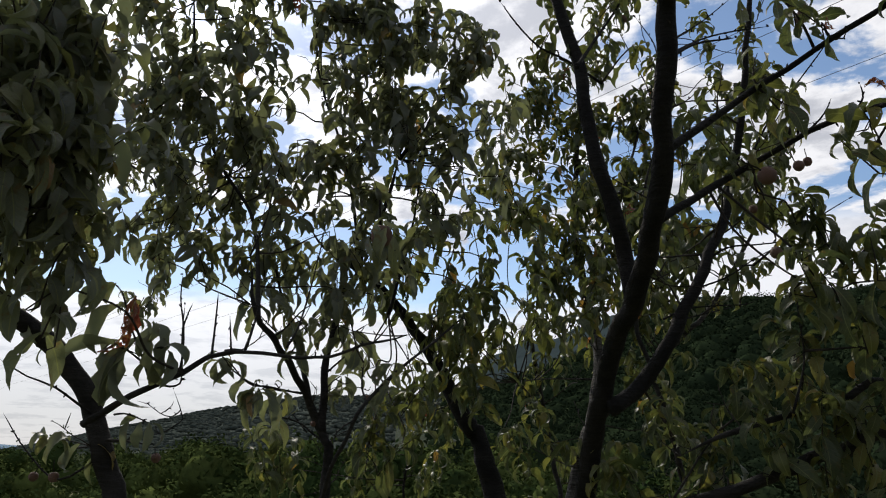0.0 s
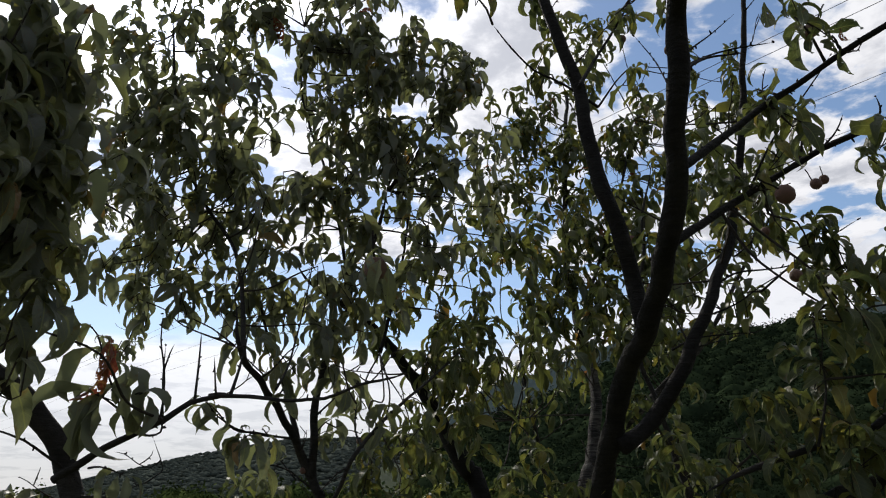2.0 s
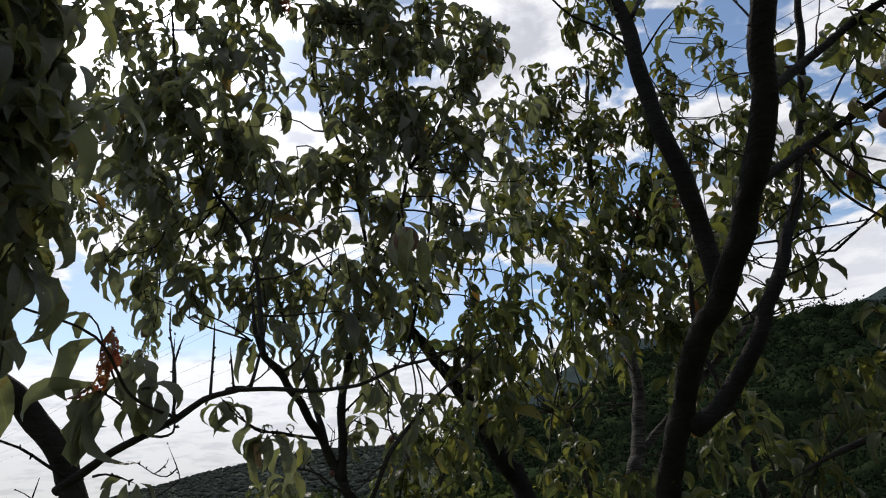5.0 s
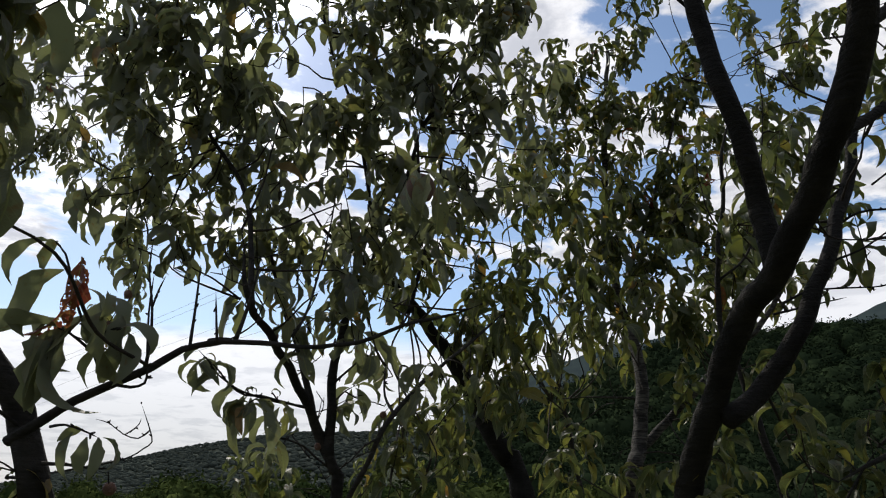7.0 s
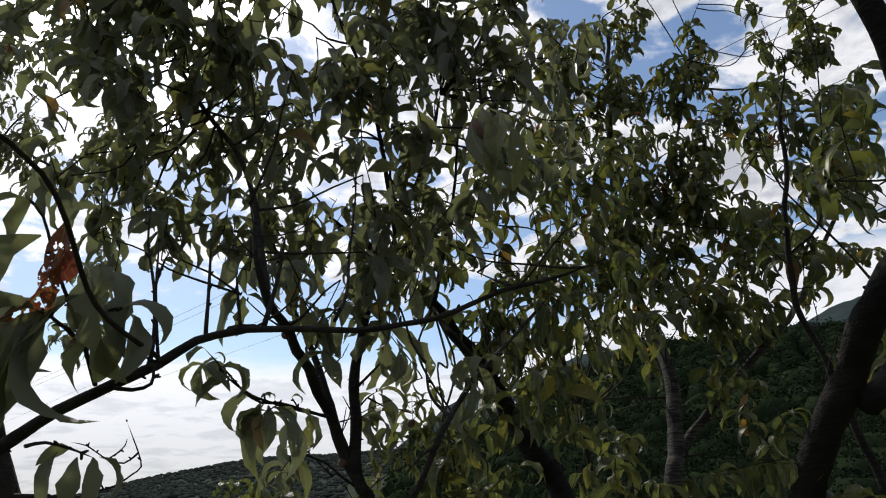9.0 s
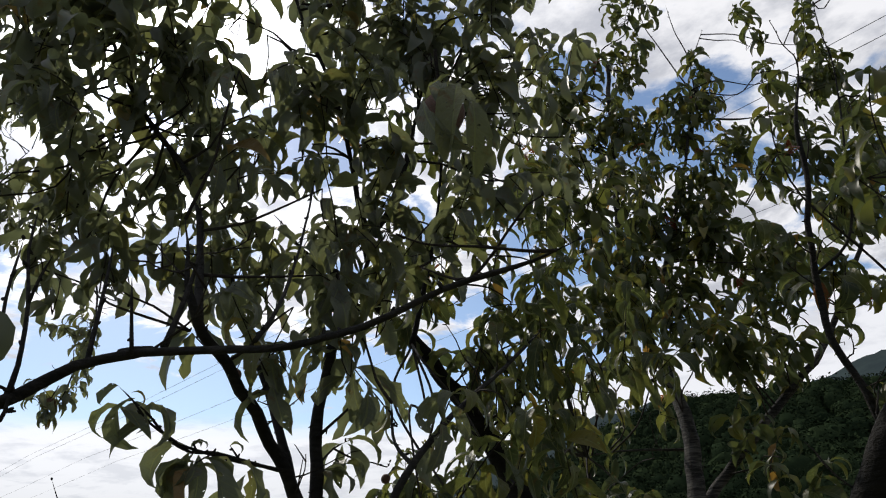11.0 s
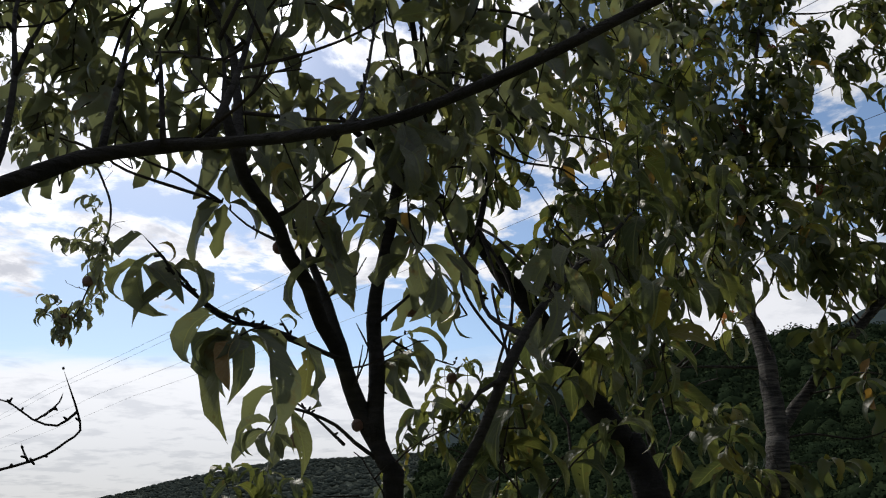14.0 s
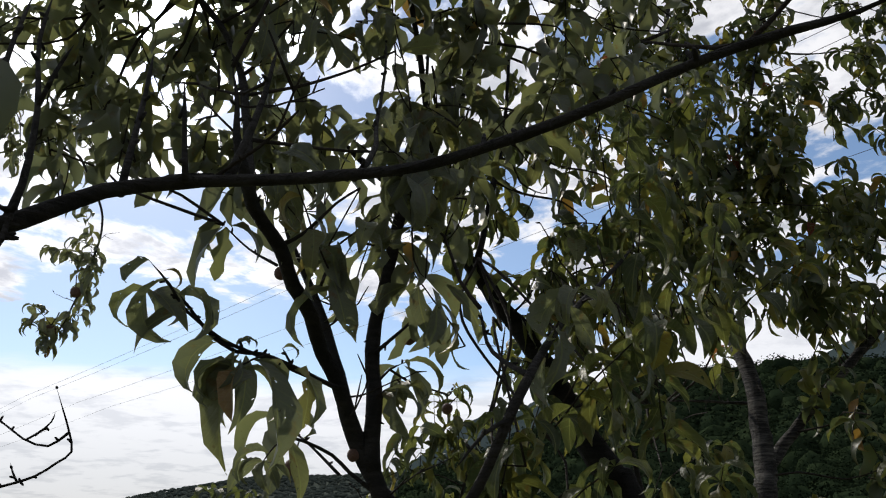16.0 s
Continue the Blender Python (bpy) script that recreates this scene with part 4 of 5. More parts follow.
slender_tree.crown(0.16, 0.20, [
    (-0.29, 2.95, 3.72, 0.09, 0.13, 4), (-0.18, 2.95, 3.50, 0.08, 0.13, 4),
    (-0.31, 2.95, 3.28, 0.09, 0.08, 3), (-0.05, 3.05, 3.68, 0.06, 0.09, 2),
    (0.17, 3.05, 3.60, 0.09, 0.07, 2), (0.07, 3.05, 3.38, 0.09, 0.08, 3),
    (-0.54, 2.95, 3.64, 0.08, 0.11, 2), (-1.29, 3.05, 2.55, 0.06, 0.07, 1),
    (-1.08, 3.05, 2.49, 0.07, 0.06, 1), (-0.83, 3.05, 2.49, 0.07, 0.07, 1),
    (-1.04, 2.70, 2.67, 0.08, 0.07, 2), (-0.94, 2.75, 2.87, 0.08, 0.08, 2),
    (-0.64, 2.70, 2.59, 0.07, 0.06, 2), (-1.20, 2.75, 2.88, 0.07, 0.06, 2),
])
slender_tree.crown(0.16, 0.20, [
    (-0.81, 2.80, 2.91, 0.07, 0.07, 2), (-0.29, 2.90, 2.47, 0.05, 0.04, 1),
])
slender_tree.put_leaf((-0.110, 2.090, 2.229), -1.00, -1.30, 0.80, False)
slender_tree.put_leaf((-0.119, 2.120, 2.327), 0.10, -0.40, 1.00, False)
slender_tree.put_leaf((-0.107, 2.120, 2.340), 2.90, -0.40, 1.00, False)
slender_tree.put_leaf((-0.149, 2.100, 2.286), -1.80, -1.20, 1.10, False)
slender_tree.put_leaf((-0.074, 2.100, 2.269), -1.40, -1.20, 0.90, False)
slender_tree.put_leaf((-0.096, 2.080, 2.290), -1.90, -1.10, 1.10, False)
slender_tree.put_leaf((-0.131, 2.100, 2.310), -1.20, -0.90, 1.00, False)
slender_tree.limb("twig", 0.0030, 0.0015, [(-0.467, 3.100, 1.925), (-0.413, 3.150, 1.900), (-0.376, 3.200, 1.899), (-0.337, 3.200, 1.885), (-0.330, 3.200, 1.898)], bare=0)
slender_tree.fruit((-0.649, 3.000, 1.709), 0.016)
slender_tree.fruit((-0.524, 2.980, 1.729), 0.013)
slender_tree.fruit((-0.676, 2.900, 2.084), 0.014)
slender_tree.crown(0.16, 0.20, [
    (-0.40, 2.90, 2.91, 0.08, 0.07, 2), (-0.25, 2.95, 2.68, 0.07, 0.06, 1),
    (-0.48, 2.85, 2.71, 0.07, 0.06, 1), (-0.66, 2.80, 2.82, 0.06, 0.07, 1),
    (-1.22, 2.70, 2.61, 0.06, 0.05, 1),
])
slender_tree.crown(0.16, 0.20, [
    (-0.69, 3.05, 2.39, 0.05, 0.03, 1), (-0.35, 2.85, 2.47, 0.05, 0.04, 1),
    (-0.55, 3.05, 2.23, 0.03, 0.03, 1), (-0.29, 2.95, 2.29, 0.05, 0.04, 1),
    (-0.38, 2.80, 2.26, 0.04, 0.04, 1),
])
slender_tree.crown(0.16, 0.22, [
    (-1.31, 3.05, 2.51, 0.06, 0.07, 2), (-1.09, 3.00, 2.44, 0.07, 0.06, 2),
    (-0.88, 3.00, 2.42, 0.07, 0.06, 2), (-1.22, 3.00, 2.66, 0.07, 0.06, 2),
])
slender_tree.finish()

leaning_tree = Tree((0.40, 3.55), "peach tree leaning far over with a thick dark trunk", BARK_SHADED, 13, 0.116, True)
leaning_tree.limb("trunk", 0.112, 0.008, [(0.400, 3.550, -0.050), (0.380, 3.550, 0.800), (0.157, 3.620, 1.649), (0.118, 3.620, 1.723), (0.036, 3.620, 1.862), (-0.034, 3.620, 2.009), (-0.160, 3.600, 2.194), (-0.275, 3.550, 2.359), (-0.392, 3.500, 2.470), (-0.488, 3.400, 2.535), (-0.588, 3.300, 2.578), (-0.705, 3.250, 2.718)], shoots=8, taper=0.75)
leaning_tree.limb("limb", 0.0094, 0.0037, [(-0.259, 3.220, 2.237), (-0.206, 3.270, 2.477), (-0.162, 3.320, 2.732), (-0.125, 3.370, 3.106)], shoots=5)
leaning_tree.crown(0.15, 0.23, [
    (-0.08, 2.82, 1.89, 0.03, 0.04, 1), (-0.21, 2.72, 1.70, 0.04, 0.04, 1),
])
leaning_tree.crown(0.15, 0.22, [
    (0.04, 3.32, 1.96, 0.09, 0.09, 1), (-0.11, 3.32, 1.84, 0.09, 0.07, 1),
])
leaning_tree.crown(0.15, 0.23, [
    (-0.16, 2.82, 1.65, 0.05, 0.04, 1), (-0.25, 2.72, 1.63, 0.03, 0.03, 1),
])
leaning_tree.crown(0.16, 0.28, [
    (-0.22, 3.35, 2.49, 0.10, 0.07, 2), (-0.08, 3.40, 2.55, 0.09, 0.08, 2),
    (0.04, 3.40, 2.66, 0.06, 0.06, 1), (0.06, 3.40, 2.45, 0.10, 0.07, 2),
    (-0.05, 3.40, 2.30, 0.08, 0.07, 3), (0.14, 3.40, 2.32, 0.08, 0.07, 2),
    (0.22, 3.45, 2.23, 0.08, 0.07, 2), (0.07, 3.45, 2.16, 0.08, 0.06, 2),
    (0.40, 3.60, 2.90, 0.09, 0.08, 3), (0.22, 3.50, 2.59, 0.07, 0.06, 1),
])
leaning_tree.finish()

pale_tree = Tree((0.46, 4.05), "peach tree with pale banded bark and a broad crown", BARK_PALE, 14, 0.118, True)
pale_tree.limb("trunk", 0.062, 0.012, [(0.460, 4.050, -0.050), (0.480, 4.050, 0.700), (0.664, 4.080, 1.490), (0.722, 4.120, 1.699), (0.771, 4.200, 1.797), (0.823, 4.300, 1.990), (0.858, 4.420, 2.188), (0.859, 4.550, 2.413), (0.825, 4.650, 2.628), (0.820, 4.700, 2.739), (0.789, 4.750, 3.027), (0.797, 4.750, 3.347), (0.841, 4.750, 3.839), (0.879, 4.700, 4.378)], shoots=8)
pale_tree.limb("limb", 0.024, 0.009, [(0.793, 4.240, 1.801), (0.909, 4.320, 1.898), (1.056, 4.350, 2.038), (1.219, 4.350, 2.190), (1.417, 4.360, 2.374), (1.488, 4.380, 2.429), (1.661, 4.400, 2.663), (1.824, 4.400, 2.935), (1.966, 4.400, 3.223)], shoots=8)
pale_tree.limb("limb", 0.0159, 0.0057, [(0.827, 4.678, 2.644), (0.913, 4.652, 2.871), (1.049, 4.652, 3.235), (1.202, 4.652, 3.660), (1.327, 4.652, 4.127)], shoots=8)
pale_tree.limb("twig", 0.0072, 0.0024, [(0.819, 4.388, 2.060), (0.538, 4.256, 2.051), (0.356, 4.124, 2.019)])
pale_tree.crown(0.19, 0.29, [
    (0.35, 3.46, 1.69, 0.05, 0.04, 1), (1.06, 3.99, 1.86, 0.11, 0.17, 3),
    (0.28, 3.73, 1.80, 0.05, 0.08, 1),
])
pale_tree.crown(0.16, 0.28, [
    (1.02, 4.75, 4.41, 0.11, 0.14, 4), (1.02, 4.75, 4.07, 0.10, 0.11, 3),
    (0.91, 4.70, 3.69, 0.14, 0.12, 5), (1.46, 4.75, 4.21, 0.08, 0.09, 2),
    (1.27, 4.70, 3.94, 0.10, 0.10, 3), (1.48, 4.70, 3.81, 0.14, 0.13, 4),
    (1.25, 4.60, 3.43, 0.15, 0.12, 6), (1.57, 4.60, 3.62, 0.11, 0.14, 3),
    (0.99, 4.60, 3.27, 0.15, 0.11, 6), (1.25, 4.60, 3.10, 0.12, 0.09, 4),
    (0.74, 4.50, 2.93, 0.14, 0.11, 5), (0.92, 4.40, 2.70, 0.13, 0.08, 4),
    (1.19, 4.40, 2.78, 0.14, 0.09, 3), (0.54, 4.30, 2.63, 0.13, 0.10, 5),
])
pale_tree.crown(0.16, 0.28, [
    (0.71, 4.20, 2.39, 0.11, 0.05, 2), (1.05, 4.30, 2.47, 0.12, 0.08, 3),
    (1.45, 4.50, 2.88, 0.11, 0.11, 3), (1.33, 4.40, 2.50, 0.08, 0.09, 2),
    (1.83, 4.50, 3.53, 0.12, 0.14, 4), (1.73, 4.40, 3.12, 0.14, 0.12, 4),
    (2.11, 4.50, 3.62, 0.12, 0.14, 4), (1.91, 4.40, 3.23, 0.10, 0.11, 3),
    (2.02, 4.60, 4.16, 0.10, 0.15, 3), (2.00, 4.60, 3.92, 0.08, 0.11, 1),
    (1.85, 4.60, 4.25, 0.05, 0.14, 1), (2.12, 4.50, 3.26, 0.09, 0.11, 2),
    (1.08, 4.75, 4.85, 0.13, 0.15, 5),
])
pale_tree.crown(0.16, 0.24, [
    (0.10, 3.10, 2.21, 0.04, 0.03, 1),
])
pale_tree.crown(0.16, 0.28, [
    (0.08, 3.30, 2.01, 0.05, 0.05, 1), (0.15, 3.30, 1.92, 0.04, 0.05, 1),
    (0.01, 3.30, 2.19, 0.06, 0.05, 1), (0.43, 3.60, 2.33, 0.07, 0.06, 2),
    (0.65, 3.90, 2.37, 0.06, 0.06, 1), (0.49, 3.90, 2.86, 0.09, 0.08, 2),
    (0.33, 3.70, 2.91, 0.10, 0.08, 2), (0.12, 3.40, 2.80, 0.08, 0.06, 1),
    (0.77, 4.30, 3.22, 0.09, 0.09, 3), (1.13, 4.60, 3.24, 0.10, 0.10, 4),
    (1.28, 4.60, 3.03, 0.09, 0.09, 3), (1.53, 4.70, 3.01, 0.09, 0.09, 3),
])
pale_tree.crown(0.16, 0.26, [
    (0.38, 4.50, 4.17, 0.07, 0.07, 1), (0.58, 4.50, 4.09, 0.09, 0.09, 2),
    (0.45, 4.50, 3.86, 0.12, 0.11, 3), (0.34, 4.50, 3.67, 0.11, 0.11, 3),
    (0.68, 4.60, 3.88, 0.09, 0.13, 3), (0.29, 4.50, 3.43, 0.11, 0.11, 3),
    (0.52, 4.50, 3.52, 0.10, 0.10, 3), (0.80, 4.60, 3.87, 0.09, 0.13, 3),
    (1.12, 4.80, 4.52, 0.07, 0.13, 1), (0.53, 4.40, 3.14, 0.08, 0.11, 2),
    (0.28, 4.40, 3.12, 0.10, 0.09, 2), (1.15, 4.70, 3.90, 0.09, 0.13, 2),
])
pale_tree.crown(0.16, 0.26, [
    (0.74, 4.30, 2.97, 0.09, 0.09, 3), (0.87, 4.30, 2.86, 0.09, 0.09, 2),
    (1.12, 4.40, 3.13, 0.10, 0.09, 3), (1.02, 4.30, 2.78, 0.08, 0.08, 2),
    (1.29, 4.40, 2.95, 0.08, 0.07, 2), (1.44, 4.40, 2.85, 0.08, 0.07, 2),
    (1.39, 4.30, 2.64, 0.06, 0.06, 2), (1.24, 4.30, 2.60, 0.08, 0.07, 2),
    (0.69, 4.20, 2.64, 0.08, 0.07, 2), (0.82, 4.10, 2.46, 0.07, 0.05, 1),
    (1.03, 4.20, 2.45, 0.07, 0.06, 2), (0.44, 4.00, 2.35, 0.07, 0.06, 2),
    (0.54, 4.00, 2.31, 0.06, 0.04, 1), (1.05, 4.10, 2.32, 0.06, 0.04, 1),
])
pale_tree.crown(0.16, 0.26, [
    (1.25, 4.20, 2.40, 0.05, 0.06, 1), (0.45, 3.90, 1.80, 0.03, 0.03, 1),
    (1.07, 4.00, 1.99, 0.05, 0.08, 1), (0.20, 3.70, 2.16, 0.05, 0.06, 1),
    (0.26, 3.70, 2.07, 0.04, 0.06, 1),
])
pale_tree.limb("twig", 0.0060, 0.0020, [(1.374, 4.750, 3.993), (1.360, 4.750, 4.182), (1.296, 4.750, 4.356), (1.224, 4.750, 4.557), (1.169, 4.750, 4.717), (1.148, 4.750, 4.926)], bare=0)
pale_tree.limb("twig", 0.0060, 0.0020, [(1.372, 4.750, 4.034), (1.390, 4.750, 4.287), (1.392, 4.750, 4.461), (1.348, 4.750, 4.664), (1.333, 4.750, 4.871)], bare=0)
pale_tree.limb("twig", 0.0040, 0.0015, [(1.403, 4.750, 4.395), (1.463, 4.750, 4.524), (1.521, 4.750, 4.642)], bare=0)
pale_tree.crown(0.16, 0.26, [
    (1.75, 4.50, 3.84, 0.08, 0.15, 3), (2.08, 4.50, 4.09, 0.09, 0.17, 4),
    (2.11, 4.50, 3.65, 0.07, 0.12, 2), (2.04, 4.60, 4.42, 0.08, 0.13, 2),
    (1.46, 4.70, 4.24, 0.07, 0.13, 2), (1.74, 4.70, 4.52, 0.07, 0.11, 2),
])
pale_tree.crown(0.16, 0.22, [
    (0.54, 4.50, 4.20, 0.08, 0.06, 2), (0.72, 4.50, 4.11, 0.05, 0.07, 2),
    (0.44, 4.50, 4.03, 0.07, 0.06, 2), (0.58, 4.50, 3.89, 0.08, 0.08, 3),
    (0.35, 4.50, 3.86, 0.07, 0.07, 2), (0.87, 4.60, 3.98, 0.06, 0.10, 2),
])
pale_tree.finish()

dark_tree = Tree((0.52, 2.95), "large peach tree with a thick dark forked trunk and brown peaches", BARK_SHADED, 15, 0.094, True)
dark_tree.limb("trunk", 0.058, 0.021, [(0.520, 2.950, -0.050), (0.530, 2.900, 0.700), (0.549, 2.740, 1.361), (0.553, 2.680, 1.459), (0.569, 2.560, 1.610), (0.587, 2.380, 1.784), (0.609, 2.200, 1.938), (0.630, 2.070, 2.001), (0.642, 1.920, 2.067), (0.656, 1.740, 2.172), (0.654, 1.610, 2.275), (0.652, 1.520, 2.382), (0.651, 1.450, 2.490), (0.649, 1.390, 2.600), (0.631, 1.300, 2.621), (0.637, 1.240, 2.732)], shoots=2, taper=0.7)
dark_tree.limb("limb", 0.026, 0.014, [(0.638, 2.020, 2.024), (0.633, 2.020, 2.151), (0.614, 2.000, 2.237), (0.588, 1.970, 2.312), (0.552, 1.950, 2.426), (0.527, 1.950, 2.593), (0.512, 1.960, 2.771), (0.460, 1.960, 2.970), (0.412, 1.980, 3.245), (0.404, 2.000, 3.524)], shoots=1)
dark_tree.limb("limb", 0.0270, 0.0045, [(0.612, 2.340, 1.748), (0.715, 2.380, 1.833), (0.808, 2.340, 1.957), (0.900, 2.360, 2.132), (1.015, 2.440, 2.333), (1.108, 2.480, 2.559), (1.157, 2.460, 2.797), (1.192, 2.420, 3.057), (1.247, 2.420, 3.375), (1.303, 2.420, 3.687), (1.325, 2.420, 3.992)], shoots=3)
dark_tree.limb("limb", 0.0117, 0.0063, [(0.668, 1.590, 2.321), (0.800, 1.680, 2.432), (0.922, 1.720, 2.531), (1.032, 1.720, 2.601), (1.083, 1.660, 2.621), (1.144, 1.600, 2.645), (1.197, 1.520, 2.651), (1.235, 1.420, 2.644)], shoots=1)
dark_tree.limb("limb", 0.0126, 0.0063, [(0.670, 1.740, 2.186), (0.835, 1.850, 2.310), (0.956, 1.920, 2.395), (1.036, 1.870, 2.431), (1.090, 1.770, 2.442), (1.146, 1.670, 2.438), (1.186, 1.570, 2.415), (1.233, 1.470, 2.401)], shoots=1)
dark_tree.limb("twig", 0.0063, 0.0027, [(0.485, 1.770, 2.655), (0.555, 1.870, 2.807), (0.629, 1.920, 2.935), (0.698, 1.920, 3.055)])
dark_tree.limb("twig", 0.0054, 0.0023, [(0.637, 2.320, 2.905), (0.508, 2.220, 2.943), (0.408, 2.170, 2.973), (0.330, 2.120, 3.033), (0.274, 2.120, 3.126)])
dark_tree.limb("twig", 0.0045, 0.0018, [(0.664, 1.470, 2.500), (0.754, 1.560, 2.589), (0.881, 1.640, 2.652)])
dark_tree.limb("twig", 0.0045, 0.0018, [(0.947, 2.820, 2.123), (1.109, 2.920, 2.175), (1.282, 3.020, 2.229)])
dark_tree.limb("twig", 0.0045, 0.0018, [(1.169, 2.520, 2.269), (1.260, 2.420, 2.342), (1.384, 2.420, 2.422), (1.462, 2.370, 2.465)])
dark_tree.limb("twig", 0.0054, 0.0018, [(1.108, 2.420, 2.536), (1.214, 2.320, 2.748), (1.328, 2.270, 2.892), (1.417, 2.220, 3.012)])
dark_tree.crown(0.05, 0.22, [
    (0.46, 2.32, 3.12, 0.06, 0.14, 2),
])
dark_tree.crown(0.14, 0.22, [
    (0.80, 2.92, 2.74, 0.15, 0.23, 2), (0.99, 2.72, 2.45, 0.14, 0.14, 2),
    (1.13, 2.62, 2.34, 0.11, 0.11, 2), (0.76, 2.52, 2.38, 0.08, 0.13, 2),
    (1.13, 2.82, 2.24, 0.12, 0.07, 1), (0.91, 2.72, 3.04, 0.10, 0.13, 1),
])
dark_tree.crown(0.05, 0.13, [
    (1.07, 1.87, 2.58, 0.07, 0.05, 1),
])
dark_tree.crown(0.05, 0.14, [
    (1.09, 2.12, 2.40, 0.07, 0.05, 2),
])
dark_tree.put_leaf((0.705, 1.120, 2.409), 1.5, -1.4, 0.62, False)
dark_tree.put_leaf((0.749, 1.140, 2.418), 1.9, -1.2, 0.5, False)
dark_tree.put_leaf((0.790, 1.170, 2.441), 1.0, -1.3, 0.55, False)
dark_tree.put_leaf((1.061, 1.420, 2.380), 0.2, 1.0, 0.7, True)
dark_tree.put_leaf((1.064, 1.420, 2.383), -0.4, 0.9, 0.55, True)
dark_tree.put_leaf((1.056, 1.520, 2.627), 1.7, -1.4, 0.6, True)
dark_tree.crown(0.04, 0.13, [
    (0.73, 2.22, 3.02, 0.05, 0.06, 1),
])
dark_tree.crown(0.07, 0.14, [
    (1.29, 2.12, 2.28, 0.11, 0.05, 3),
])
dark_tree.crown(0.05, 0.13, [
    (1.04, 1.82, 2.06, 0.05, 0.04, 2), (1.05, 1.42, 2.25, 0.04, 0.05, 2),
    (1.09, 1.82, 2.04, 0.04, 0.03, 1),
])
dark_tree.crown(0.09, 0.18, [
    (1.32, 2.12, 2.21, 0.11, 0.07, 5),
])
dark_tree.crown(0.14, 0.22, [
    (0.86, 2.52, 1.70, 0.12, 0.12, 3),
])
dark_tree.crown(0.05, 0.12, [
    (0.99, 1.77, 2.62, 0.05, 0.03, 1), (1.00, 1.72, 2.50, 0.05, 0.04, 1),
], upright=0.4)
dark_tree.crown(0.05, 0.13, [
    (0.97, 1.92, 2.44, 0.05, 0.05, 1),
], upright=0.4)
dark_tree.crown(0.07, 0.14, [
    (1.17, 2.12, 2.32, 0.06, 0.04, 2),
], upright=0.4)
dark_tree.crown(0.03, 0.11, [
    (0.73, 2.12, 3.13, 0.03, 0.03, 1), (0.88, 2.12, 3.23, 0.04, 0.04, 1),
    (0.22, 2.12, 3.29, 0.03, 0.04, 1),
], upright=0.45)
dark_tree.crown(0.04, 0.11, [
    (1.01, 1.62, 2.75, 0.05, 0.03, 1), (1.09, 1.62, 2.69, 0.03, 0.03, 1),
    (1.04, 1.92, 2.65, 0.04, 0.03, 1),
], upright=0.45)
dark_tree.crown(0.04, 0.13, [
    (1.08, 1.82, 2.57, 0.04, 0.03, 1),
], upright=0.45)
dark_tree.crown(0.05, 0.14, [
    (0.45, 2.12, 3.23, 0.04, 0.10, 2),
], upright=0.45)
dark_tree.crown(0.07, 0.16, [
    (1.02, 2.32, 2.85, 0.08, 0.08, 1), (0.99, 2.22, 2.46, 0.05, 0.05, 1),
], upright=0.45)
dark_tree.fruit((0.927, 1.670, 2.277), 0.023)
dark_tree.fruit((1.028, 1.720, 2.322), 0.014)
dark_tree.fruit((1.064, 1.750, 2.345), 0.012)
dark_tree.fruit((0.984, 1.820, 2.119), 0.016)
dark_tree.fruit((1.011, 2.020, 2.310), 0.013)
dark_tree.fruit((1.099, 1.720, 2.765), 0.020)
dark_tree.fruit((0.786, 1.920, 2.858), 0.016)
dark_tree.fruit((0.650, 1.920, 2.904), 0.013)
dark_tree.fruit((1.085, 1.720, 2.754), 0.014)
dark_tree.limb("twig", 0.0045, 0.0018, [(0.949, 2.420, 2.241), (1.050, 2.420, 2.307), (1.145, 2.420, 2.317), (1.240, 2.420, 2.329), (1.321, 2.420, 2.366)])
dark_tree.limb("twig", 0.0036, 0.0014, [(0.938, 2.420, 2.165), (1.035, 2.420, 2.200), (1.137, 2.420, 2.264), (1.258, 2.420, 2.329)])
dark_tree.limb("twig", 0.0036, 0.0018, [(0.815, 2.420, 2.056), (0.906, 2.470, 2.101), (1.036, 2.520, 2.123), (1.131, 2.520, 2.128), (1.168, 2.520, 2.146)])
dark_tree.limb("twig", 0.0041, 0.0018, [(0.682, 1.550, 2.553), (0.833, 1.770, 2.732), (0.927, 1.770, 2.754), (1.019, 1.770, 2.765)])
dark_tree.limb("twig", 0.0041, 0.0014, [(0.683, 1.540, 2.585), (0.782, 1.720, 2.727), (0.887, 1.820, 2.846), (0.949, 1.820, 2.899)])
dark_tree.limb("twig", 0.0032, 0.0014, [(1.101, 1.800, 2.457), (1.137, 1.800, 2.491), (1.160, 1.800, 2.524), (1.173, 1.800, 2.552)])
dark_tree.limb("twig", 0.0036, 0.0014, [(1.133, 1.620, 2.414), (1.155, 1.620, 2.447), (1.162, 1.620, 2.469), (1.158, 1.620, 2.501)])
dark_tree.limb("twig", 0.0027, 0.0011, [(0.987, 2.220, 2.302), (1.045, 2.220, 2.346), (1.085, 2.220, 2.382), (1.165, 2.220, 2.493)])
dark_tree.limb("twig", 0.0027, 0.0014, [(0.695, 1.640, 2.520), (0.709, 1.770, 2.689), (0.721, 1.870, 2.798), (0.688, 1.920, 2.912)])
dark_tree.put_leaf((1.020, 1.720, 2.537), -1.20, -1.10, 0.95, False)
dark_tree.put_leaf((1.041, 1.720, 2.521), -0.60, -1.00, 0.90, False)
dark_tree.put_leaf((0.979, 1.720, 2.654), -1.40, -1.20, 0.85, False)
dark_tree.put_leaf((0.969, 1.720, 2.668), 2.90, 0.20, 0.75, False)
